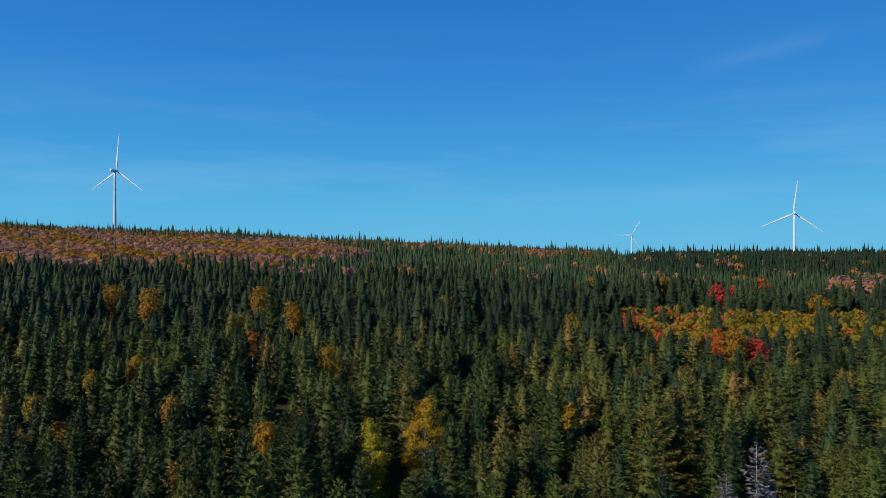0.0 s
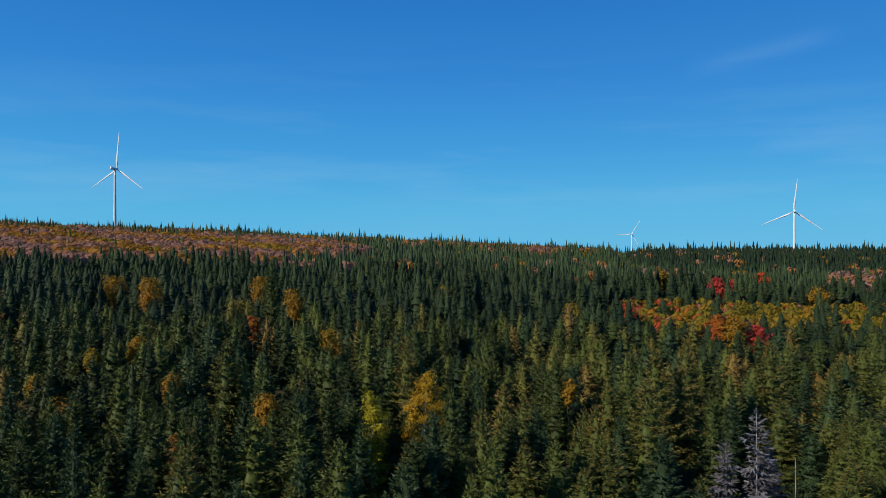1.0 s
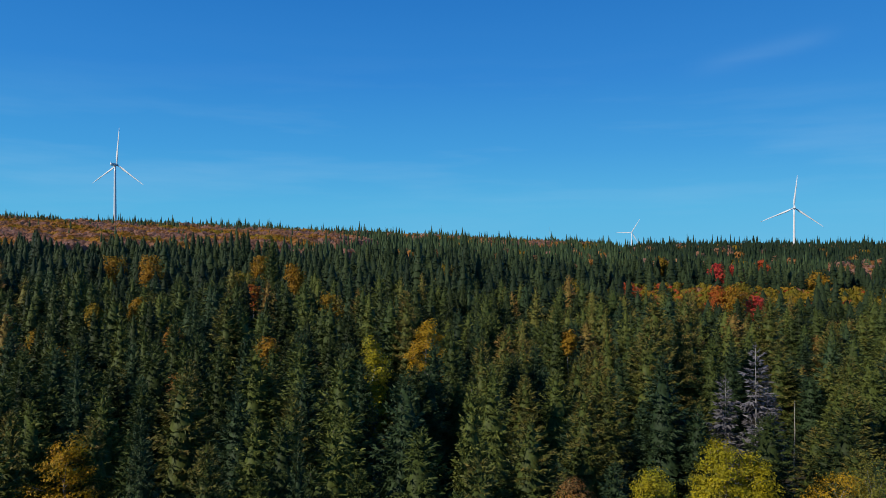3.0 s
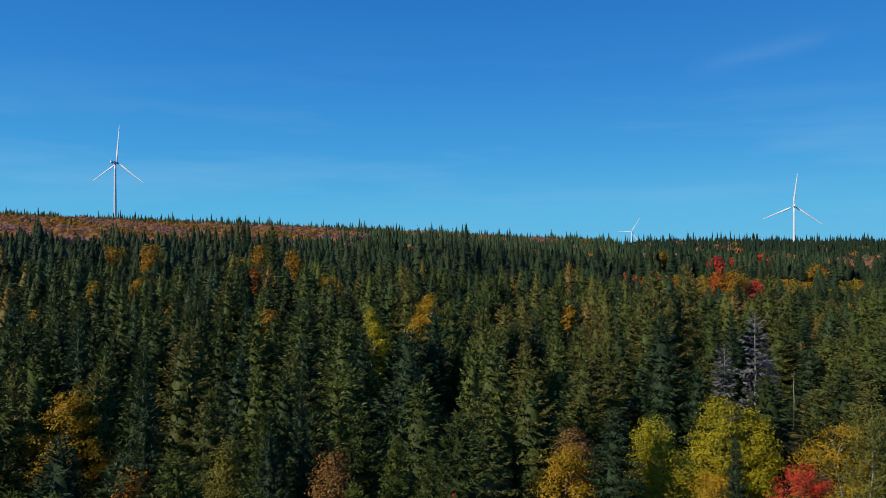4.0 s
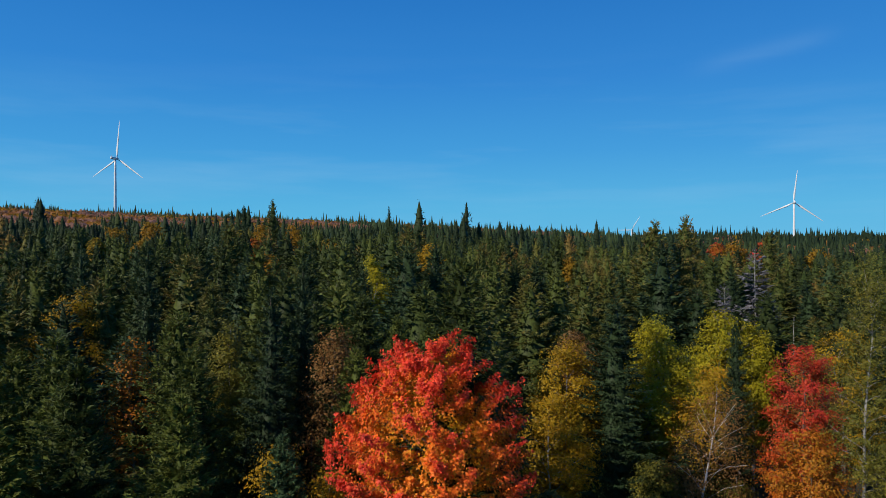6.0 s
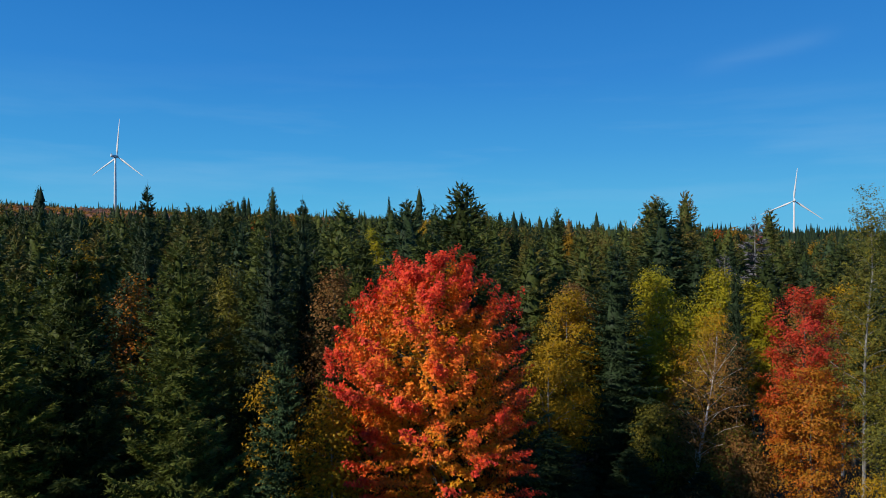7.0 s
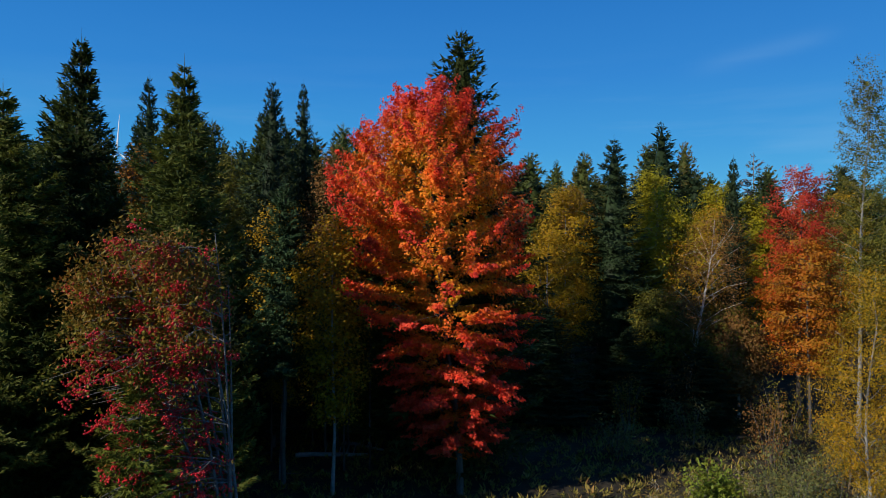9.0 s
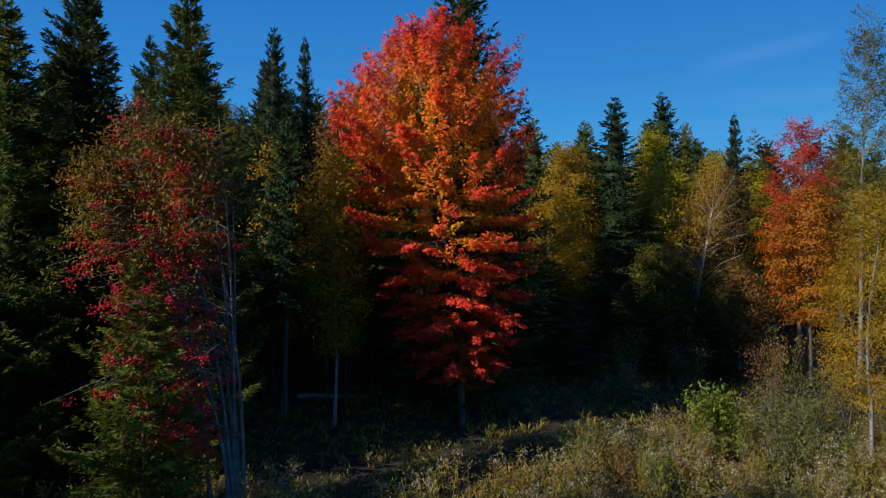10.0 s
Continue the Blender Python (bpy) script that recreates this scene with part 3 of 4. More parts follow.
def conifer(x, y, top, kind="spruce", wide=1.0, label=""):
    """A spruce, fir or cone-laden spruce whose tip is at the height top."""
    H = top - float(ground(x, y)) + 0.05
    near = math.hypot(x, y) < 36
    crowns = {"spruce": CLOSE_CROWN if math.hypot(x, y) < 20 else SPRUCE_CROWN if near else NM_SPRUCE, "fir": FIR_CROWN if near else NM_FIR, "cone": CONE_CROWN if near else NM_CONE, "young": YOUNG_CROWN, "high": HIGH_CROWN, "plain": NM_SPRUCE}[kind]
    names = {"spruce": "spruce_tree", "fir": "fir_tree", "cone": "spruce_tree", "young": "spruce_tree", "high": "fir_tree", "plain": "spruce_tree"}
    default = {"spruce": "dark green spruce with drooping boughs at the wood edge", "fir": "slender blue-green balsam fir with a pointed top", "cone": "olive spruce with a brown cone-laden top in the wood", "young": "young yellow-green spruce", "plain": "dark green spruce added out of view to shade the clearing"}
    return plant(names[kind], label or default[kind], "tree", x, y, [("trunk", pick.choice(SPRUCE_TRUNK), "grey-brown bark with dead lower twigs"), ("crown", pick.choice(crowns), "")], pick.uniform(0, 6.28), wide, H / SHAPE_H, "conifers of the wood")


def broadleaf(name, label, x, y, top, leaf_mat, bark, env, limbs, leaves, leaf, trunk_r, seed, **more):
    H = top - float(ground(x, y)) + 0.05
    wood, crown = hardwood_shape(seed, H, env, limbs, leaves, leaf, trunk_r, **more)
    return plant(name, label, "tree", x, y, [("trunk", wood.mesh("trunk", bark, True), ""), ("crown", crown.mesh("crown", leaf_mat), "")], 0.0)

# ================= ground =================


def build_ground():
    xs = np.concatenate([[-4500, -2500, -1500], np.arange(-1000, -120, 20), np.arange(-120, -30, 5), np.arange(-30, 30, 1.0), np.arange(30, 120, 5), np.arange(120, 1001, 20), [1500, 2500, 4500]])
    ys = np.concatenate([[-4500, -2000, -800, -300, -100, -50, -25], np.arange(-15, 40, 1.0), np.arange(40, 130, 4), np.arange(130, 1100, 15), np.arange(1100, 2400, 100), [3000, 4500]])
    gx, gy = np.meshgrid(xs, ys)
    gz = ground(gx, gy)
    V = np.stack([gx, gy, gz], 2).reshape(-1, 3)
    n, m = len(xs), len(ys)
    i = (np.arange(m - 1)[:, None] * n + np.arange(n - 1)[None]).ravel()
    F = np.stack([i, i + 1, i + n + 1, i + n], 1)
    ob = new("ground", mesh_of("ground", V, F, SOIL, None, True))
    tagged(ob, "dark forest floor of leaf litter and moss", "ground", kind="structure")


build_ground()

# ================= single trees by the wood edge =================
HEROES = []


def mark(x, y, r=1.4):
    HEROES.append((x, y, r))


def clear(x, y):
    """Keeps the ground before a prominent tree free of random ones."""
    for k, r in ((0.95, 2.0), (0.90, 2.2), (0.84, 2.2)):
        mark(x * k, y * k, r)


def c(x, y, top, kind="spruce", wide=1.0, label=""):
    mark(x, y)
    if y > 36:
        clear(x, y)
    return conifer(x, y, top, kind, wide, label)


mark(-0.2, 20.4, 2.6)
broadleaf("maple_tree", "blazing red, orange and gold maple at the wood edge", 0.4, 20.4, 12.2, MAPLE, BARK,
          ((0.13, 0.8), (0.20, 1.4), (0.30, 1.9), (0.41, 2.2), (0.48, 2.8), (0.62, 2.7), (0.75, 3.1), (0.84, 2.7), (0.92, 1.75), (1.0, 0.4)), 100, 135000, 0.080, 0.11, 4, lean=(-0.9, 0), flat=0.8, clump=0.115, outer=0.60, clumps=350, tiers=True, spray=0.62, edge_tint=True, trunk_top=0.97)
c(0.5, 23.0, 14.6, "spruce", 1.4, "tall dark spruce rising behind the red maple")
c(-5.2, 20.8, 9.2, "high", 0.8, "small blue-green fir with a bare leader among yellow leaves")
c(-6.7, 25.4, 13.5, "fir", 1.0)
c(-6.5, 30.1, 14.6, "fir", 0.8)
c(-7.8, 28.6, 13.1, "spruce", 1.0)
c(-14.4, 32.2, 15.4, "fir", 1.05)
c(8.35, 33.0, 12.5, "fir", 1.6, "full dark green fir standing among yellow birches")
c(13.7, 31.6, 11.4, "fir", 0.8, "narrow dark fir between the birch and the red maple")
c(15.0, 46.4, 15.9, "fir", 1.3, "tall blue-green fir with a rusty tip")
c(-9.2, 16.2, 12.3, "spruce", 1.1)
c(-6.4, 15.6, 11.5, "spruce", 1.1)
c(-10.4, 15.0, 10.8, "spruce", 1.1)
c(-11.2, 13.4, 5.4, "spruce", 0.9)
c(-5.75, 11.7, 5.0, "young", 0.42, "young yellow-green spruce under the rowan")
for x, y, r in ((-19.4, 34.6, 2.6), (-18.2, 32.4, 2.6), (-5.2, 50.0, 2.2), (-4.6, 44.0, 2.0), (-5.7, 55.5, 2.2), (-7.5, 20.2, 2.6)):
    mark(x, y, r)
mark(-9.6, 18.8, 1.8)
c(-14.7, 53.0, 15.3, "spruce", 1.35, "broad pale green spruce above its neighbours")
c(-1.3, 37.0, 13.2, "spruce", 1.1)
c(-2.4, 41.5, 15.5, "fir", 1.2)
c(5.2, 40.8, 13.0, "cone", 1.1)
c(1.1, 53.1, 12.8, "spruce", 1.0)
c(-18.1, 48.3, 14.6, "cone", 1.0)
c(-3.6, 26.5, 11.0, "spruce", 1.0)
c(13.2, 34.5, 6.2, "fir", 0.9)
c(11.8, 32.5, 5.8, "fir", 1.4, "low dark fir under the white birch")
c(10.0, 31.6, 5.2, "fir", 1.3, "low dark fir under the white birch")
# low fir added to fill the black shade beside the maple
c(4.4, 28.8, 4.6, "fir", 1.3)
c(8.2, 29.6, 3.6, "fir", 1.2)
# unseen spruces left of the view, added to throw shadow on the clearing
for x, y, top in ((-8.2, 3.2, 11.5), (-11.4, 6.0, 8.0), (-12.2, 2.0, 12.5), (-14.2, 14.0, 8.5), (-18.0, 12.0, 8.0), (-22.5, 3.0, 12.5)):
    c(x, y, top, "plain", 1.1)
for x, y, top, kind in ((-11.5, 19.5, 11.0, "spruce"), (-8.6, 22.4, 11.6, "spruce"), (-13.0, 22.0, 12.2, "spruce"), (-10.3, 25.5, 12.6, "spruce"), (-16.2, 25.0, 11.2, "spruce"), (-3.9, 31.0, 12.8, "spruce"), (-20.2, 27.0, 11.5, "spruce"), (-11.6, 33.0, 13.4, "cone")):
    c(x, y, top, kind, 1.1)

# prominent trees deeper in the wood
for x, y, top, kind, wide in ((-24.8, 78.0, 18.1, "cone", 1.3), (-29.4, 80.3, 17.4, "fir", 0.9), (3.7, 74.0, 15.4, "fir", 0.9), (-4.3, 80.5, 18.1, "cone", 1.0), (22.1, 70.9, 18.1, "cone", 1.25),
                              (26.0, 73.0, 18.7, "cone", 1.1), (34.7, 70.3, 13.0, "cone", 1.1), (30.2, 71.4, 13.3, "fir", 0.9), (25.5, 64.6, 14.5, "spruce", 1.0), (46.7, 81.6, 14.4, "cone", 1.1),
                              (6.5, 53.8, 12.9, "cone", 1.1), (-2.25, 50.3, 14.4, "spruce", 1.2), (-17.4, 45.0, 14.7, "cone", 1.1), (-21.3, 47.8, 13.6, "spruce", 1.1), (39.3, 81.7, 17.3, "cone", 1.2),
                              (18.5, 61.5, 16.8, "cone", 1.2), (-38.3, 152.0, 26.3, "spruce", 1.2), (-14.3, 178.0, 26.3, "fir", 0.6), (-62.5, 213.0, 28.9, "fir", 1.1), (27.2, 76.0, 17.9, "cone", 1.1), (12.5, 75.0, 17.0, "spruce", 0.9)):
    c(x, y, top, kind, wide)

for x, y, top, wide in ((-12.0, 17.2, 9.4, 1.1), (-13.6, 19.2, 10.4, 1.2), (-10.8, 17.4, 8.2, 1.0), (-7.7, 16.6, 6.8, 0.9)):
    c(x, y, top, "spruce", wide, "bushy dark olive spruce at the wood edge")

ROUND = ((0.30, 0.7), (0.42, 1.5), (0.58, 2.0), (0.75, 1.9), (0.9, 1.2), (1.0, 0.3))
TALL = ((0.28, 0.6), (0.42, 1.1), (0.6, 1.35), (0.8, 1.1), (0.93, 0.6), (1.0, 0.15))


def scaled(env, k):
    return tuple((s, r * k) for s, r in env)


def b(name, label, x, y, top, mat, bark, env, k, limbs, leaves, leaf, r, seed, **more):
    mark(x, y, 1.2 * k)
    if y > 33:
        clear(x, y)
    return broadleaf(name, label, x, y, top, mat, bark, scaled(env, k), limbs, int(1.45 * leaves), 0.86 * leaf, r, seed, **more)


b("birch_tree", "thin birch with sparse brown and yellow leaves", -4.9, 28.8, 11.8, RUST, GREYBARK, TALL, 0.95, 26, 8280, 0.109, 0.09, 21, bare=0.1)
b("birch_tree", "orange-yellow birch standing among dark spruces", -20.7, 37.0, 12.7, GOLD, GREYBARK, ROUND, 1.15, 26, 11520, 0.129, 0.11, 22)
b("birch_tree", "golden birch with dense small leaves at the wood edge", 6.0, 34.0, 10.6, GOLD, GREYBARK, TALL, 1.65, 30, 15120, 0.109, 0.10, 23)
b("birch_tree", "yellow birch with an orange tinge beside the fir", 7.0, 36.5, 10.8, RUST, GREYBARK, TALL, 1.2, 26, 10800, 0.116, 0.10, 24)
b("aspen_tree", "bright yellow aspen with a rounded crown", 11.0, 35.5, 11.5, LIME, GREYBARK, ROUND, 0.95, 34, 18720, 0.116, 0.12, 25)
b("aspen_tree", "bright yellow aspen behind the birches", 16.8, 41.5, 11.5, LIME, GREYBARK, ROUND, 0.85, 28, 12240, 0.136, 0.12, 26)
b("aspen_tree", "bright yellow aspen behind the birches", 19.2, 42.0, 10.4, LIME, GREYBARK, ROUND, 0.85, 28, 11520, 0.136, 0.12, 27)
b("birch_tree", "white-stemmed birch with thin rusty twigs and few leaves", 10.8, 29.9, 8.9, RUST, WHITEBARK, TALL, 1.35, 34, 7000, 0.08, 0.135, 28, limb_r=0.2, lean=(1.4, 0), trunk_top=0.78)
c(10.9, 28.3, 2.9, "fir", 1.2, "low dark fir under the white birch")
b("maple_tree", "crimson and orange maple at the wood edge", 15.7, 29.5, 10.8, SCARLET, BARK, ((0.22, 0.8), (0.4, 1.4), (0.6, 1.7), (0.8, 1.5), (0.93, 0.9), (1.0, 0.3)), 1.05, 34, 15000, 0.09, 0.11, 29, bare=0.1, ripe=True, spray=0.45, clump=0.16)
b("maple_tree", "orange maple with spreading boughs below the crimson one", 15.0, 27.2, 7.7, ORANGE, BARK, ROUND, 0.85, 26, 9000, 0.10, 0.07, 30, flat=0.35, bare=0.15)
b("aspen_tree", "tall thin aspen with yellow-green fluttering leaves", 16.6, 26.6, 14.6, OLIVE, GREYBARK, ((0.3, 0.7), (0.42, 1.2), (0.55, 1.4), (0.7, 1.3), (0.85, 0.9), (1.0, 0.3)), 0.85, 60, 15000, 0.075, 0.09, 31, bare=0.1, spray=0.55, clump=0.12)
b("aspen_tree", "olive-yellow young aspen in front of the maple", 16.9, 23.6, 8.6, OLIVE, GREYBARK, ROUND, 0.95, 28, 15120, 0.088, 0.08, 32)
b("birch_tree", "golden young birch with a pale slender stem in the clearing", 11.0, 16.9, 6.8, GOLD, GREYBARK, ((0.24, 0.5), (0.35, 1.1), (0.55, 1.35), (0.75, 1.1), (0.9, 0.6), (1.0, 0.1)), 1.0, 40, 20000, 0.048, 0.05, 33, hang=0.9, clump=0.2)
b("birch_tree", "yellow-leaved sapling behind the small fir", -3.6, 20.3, 8.3, GOLD, GREYBARK, TALL, 0.9, 24, 7920, 0.095, 0.06, 34, bare=0.1)
b("birch_tree", "yellow-leaved sapling beside the small fir", -5.5, 21.6, 9.0, GOLD, GREYBARK, TALL, 0.85, 22, 5400, 0.095, 0.06, 35, bare=0.1)
b("birch_tree", "olive and gold birch in front of the dark wood", -13.0, 27.5, 11.4, ORANGE, GREYBARK, TALL, 1.0, 26, 5400, 0.122, 0.09, 36, bare=0.2)
b("birch_tree", "yellow birch standing in the spruce wood", -6.8, 66.4, 14.4, LIME, GREYBARK, TALL, 1.35, 26, 4200, 0.20, 0.12, 37)
b("birch_tree", "amber birch standing in the spruce wood", -1.8, 71.2, 15.8, GOLD, GREYBARK, TALL, 1.9, 26, 5200, 0.21, 0.14, 38)

for i, (x, y, top, mat, k, words) in enumerate(((-9.8, 30.7, 11.8, OLIVE, 0.7, "olive-gold birch among dark spruces"), (4.9, 32.0, 8.2, GOLD, 1.2, "olive-gold birch at the wood edge"), (10.0, 31.0, 5.2, OLIVE, 1.1, "olive birch in the undergrowth"), (12.6, 30.2, 4.6, OLIVE, 1.0, "low olive birch under the fir"), (12.9, 29.2, 4.2, RUST, 0.9, "olive and rusty young birch"), (13.4, 33.4, 9.4, GOLD, 1.2, "golden birch behind the fir"), (16.9, 31.0, 10.2, RUST, 1.2, "rusty birch behind the maple"), (22.5, 38.0, 10.5, GOLD, 1.4, "golden birch in front of the spruces"))):
    b("birch_tree" if mat is not LIME else "aspen_tree", words, x, y, top, mat, GREYBARK, ROUND if i % 2 else TALL, k, 24, 9000, 0.11, 0.07, 130 + i)

# rowan with several stems, laden with berries
def build_rowan(x, y, top):
    mark(x, y, 2.0)
    H = top - float(ground(x, y)) + 0.05
    rng = np.random.default_rng(77)
    wood, crown, berries = Bag(), Bag(), Bag()
    tips = []
    for k in range(10):
        foot = np.array((1.15 + rng.normal(0, 0.20), 0.4 + rng.normal(0, 0.2), -0.25))
        head = np.array((-1.3 + 2.9 * (k + rng.uniform()) / 10, rng.uniform(-0.9, 0.9), H * rng.uniform(0.80, 0.97)))
        bend = np.array((1.25 + rng.normal(0, 0.2), 0.35 + rng.normal(0, 0.2), H * rng.uniform(0.42, 0.55)))
        pts = [foot * (1 - g) ** 2 + 2 * g * (1 - g) * bend + head * g * g for g in np.linspace(0, 1, 9)]
        tube(wood, pts, [0.050 * (1 - 0.88 * g) for g in np.linspace(0, 1, 9)], 6)
        for j in range(20):
            g = rng.uniform(0.25, 1.0)
            p = foot * (1 - g) ** 2 + 2 * g * (1 - g) * bend + head * g * g
            low = 1 - g
            d = np.array((float(np.clip(rng.normal(-0.45 - 1.3 * low, 0.5), -1.9, 0.7)), rng.normal(-0.1, 0.6), rng.uniform(-0.35, 0.55) - 0.35 * low))
            e = p + d * rng.uniform(0.7, 1.2)
            m = (p + e) / 2 + (0, 0, 0.12 + 0.2 * low)
            tube(wood, [p, m, e], [0.015, 0.010, 0.003], 4)
            tips += [e, m * 0.35 + e * 0.65 + rng.normal(0, 0.1, 3)]
            for q in range(2):
                o = m * 0.5 + e * 0.5 + rng.normal(0, 0.28, 3) * (1, 1, 0.7)
                tube(wood, [m, o], [0.006, 0.002], 3)
                tips.append(o)
    tips = np.array(tips)
    leaves = 12500
    leafy = 0.03 + smooth(0.55 * H, 0.95 * H, tips[:, 2]) * np.where(np.abs(tips[:, 0]) > 0.9, 1.0, 0.4)
    who = rng.choice(len(tips), leaves, p=leafy / leafy.sum())
    P = tips[who] + np.clip(rng.normal(0, 0.19, (leaves, 3)), -0.4, 0.4) * (1, 1, 0.8)
    v, f, t = kites(rng, P, rng.normal(0, 1, (leaves, 3)) - (0, 0, 0.4), rng.uniform(0.07, 0.13, leaves), rng.uniform(0.035, 0.06, leaves), 0.2, np.clip(rng.uniform(0, 1, len(tips))[who] * 0.6 + 0.4 * smooth(H * 0.5, H, P[:, 2]), 0, 1), (P - (0.2, 0, H * 0.45)) * 0.25 + (0, 0, 0.5))
    crown.add(v, f, t)
    berry_tips = tips[rng.permutation(len(tips))[:540]]
    oct_f = [(0, 2, 4), (2, 1, 4), (1, 3, 4), (3, 0, 4), (2, 0, 5), (1, 2, 5), (3, 1, 5), (0, 3, 5)]
    oct_v = np.array([(1, 0, 0), (-1, 0, 0), (0, 1, 0), (0, -1, 0), (0, 0, 1), (0, 0, -1)], float)
    for q in berry_tips:
        tone = rng.uniform(0, 1)
        for j in range(20):
            berries.add(oct_v * rng.uniform(0.020, 0.030) + q + rng.normal(0, 0.07, 3) * (1, 1, 0.7) - (0, 0, 0.05), oct_f, tone)
    plant("rowan_tree", "many-stemmed rowan laden with red berries and thinning leaves", "tree", x, y,
          [("trunk", wood.mesh("trunk", ROWANBARK, True), "slender smooth grey stems"), ("crown", crown.mesh("crown", ROWAN_LEAF), "thinning olive and rusty leaves"), ("fruit", berries.mesh("fruit", BERRY), "clusters of bright red berries")])


build_rowan(-5.6, 12.2, 7.8)


# dead trees
def dead_spruce(x, y, top, seed):
    mark(x, y)
    clear(x, y)
    H = top - float(ground(x, y)) + 0.05
    crown = conifer_crown(seed, H, 1.9, 0.42, 3000, 0.4, 0.10, 0.3, 0.3, 130)
    plant("dead_spruce", "dead grey spruce with bare weathered twigs", "tree", x, y, [("trunk", trunk_mesh("trunk", H, 0.15, GREYBARK, 8, seed), ""), ("crown", crown.mesh("crown", DEAD_TWIG), "bare grey twigs")], 0.3 * seed)


dead_spruce(26.0, 56.5, 15.2, 91)
dead_spruce(24.3, 58.5, 12.0, 92)
dead_spruce(27.6, 57.8, 11.6, 93)
for x, y, top in ((33.3, 64.4, 9.0),):
    H = top - float(ground(x, y))
    plant("snag_tree", "bare bleached trunk of a dead spruce", "tree", x, y, [("trunk", trunk_mesh("trunk", H, 0.10, GREYBARK, 26, int(x)), "")])
    mark(x, y)

# thin pale stems under the canopy
for i in range(34):
    x, y = pick.uniform(-9, 1), pick.uniform(22.5, 30)
    plant("sapling_stem", "thin bare stem in the shade of the wood", "tree", x, y, [("trunk", SPRUCE_TRUNK[i % 3], "")], pick.uniform(0, 6), pick.uniform(0.25, 0.6), pick.uniform(0.35, 0.75), "bare stems under the canopy")

# ================= the wood =================

def edge_y(x):
    """Where the wood begins behind the clearing."""
    return np.interp(x, (-40, -13, -8, -3, 1.5, 3.5, 6, 20, 30), (2, 13.5, 19.5, 24, 26, 33, 37, 38.5, 31))


def in_hollow(x, y):
    """The sunny hollow full of young broadleaf trees."""
    return ((x - 140) / 92) ** 4 + ((y - 206 - 6 * np.sin(x * 0.09)) / 36) ** 4 < 1


def hard_share(x, y):
    """Share of broadleaf trees."""
    p = np.full(len(x), 0.022)
    p[y < 130] = 0.010
    wave = 30 * np.sin(y * 0.031) + 22 * np.sin(x * 0.043 + 1)
    hill = (x < -0.13 * y + wave) & (y > 300 + wave) & (y < 570)
    p[hill] = 0.93
    top_hill = (x < -0.08 * y + wave) & (y >= 570)
    p[top_hill] = 0.2
    p[(x >= -0.08 * y) & (y > 560) & (x < 0.22 * y)] = 0.25
    p[in_hollow(x, y)] = 0.0
    p[(x > 0.57 * y) & (y > 300) & (y < 400)] = 0.6
    return p


def hard_tone(x, y, rng):
    """Tone of a broadleaf: pinkish-brown and gold on the hill, yellow and red in the hollow."""
    n = np.sin(x * 0.055 + 1.3) * np.sin(y * 0.047) + 0.6 * np.sin(x * 0.13 + y * 0.11)
    hill = np.clip(0.20 + 0.24 * n + rng.normal(0, 0.06, len(x)), 0.0, 0.56)
    lone = rng.choice([0.35, 0.42, 0.5, 0.6, 0.75], len(x)) + rng.normal(0, 0.04, len(x))
    return np.where(y > 290, hill, lone)



def spots(rng, step, y0, y1, slope=0.72, margin=14):
    """Unevenly spread places between two distances, wide enough for the view."""
    w = slope * y1 + margin
    gx, gy = np.meshgrid(np.arange(-w, w, step), np.arange(y0, y1, step))
    gx = gx.ravel() + rng.uniform(-0.48, 0.48, gx.size) * step
    gy = gy.ravel() + rng.uniform(-0.48, 0.48, gy.size) * step
    keep = (np.abs(gx) < slope * gy + margin) & (gy > edge_y(gx) + 1.0)
    for hx, hy, r in HEROES:
        keep &= (gx - hx) ** 2 + (gy - hy) ** 2 > r * r
    return gx[keep], gy[keep]


def lone_tree(x, y, top, tone, wide, seed):
    """A coloured broadleaf farther in the wood."""
    mark(x, y, wide)
    H = top - float(ground(x, y))
    far = math.hypot(x, y)
    env = ((max(0.12, 1 - 2.9 * wide / H), 0.5 * wide), (max(0.2, 1 - 1.9 * wide / H), 0.9 * wide), (1 - 0.9 * wide / H, wide), (1 - 0.35 * wide / H, 0.65 * wide), (1.0, 0.2 * wide))
    wood, crown = hardwood_shape(seed, H, env, 13, 1500, 0.10 + 0.0022 * far, 0.12, clump=0.22 * wide, flat=0.7, outer=0.5, clumps=60)
    v, f, t = crown.arrays()
    me = mesh_of("crown", v, f, HARDWOOD, np.clip((t - 0.5) * 0.10 + tone, 0, 1))
    words = "crimson maple" if tone > 0.93 else "orange-red maple" if tone > 0.8 else "yellow birch" if tone > 0.55 else "orange birch" if tone > 0.3 else "rusty brown birch"
    plant("maple_tree" if tone > 0.8 else "birch_tree", words + " standing in the spruce wood", "tree", x, y, [("trunk", wood.mesh("trunk", GREYBARK, True), ""), ("crown", me, "")], 0, 1.0, 1.0)


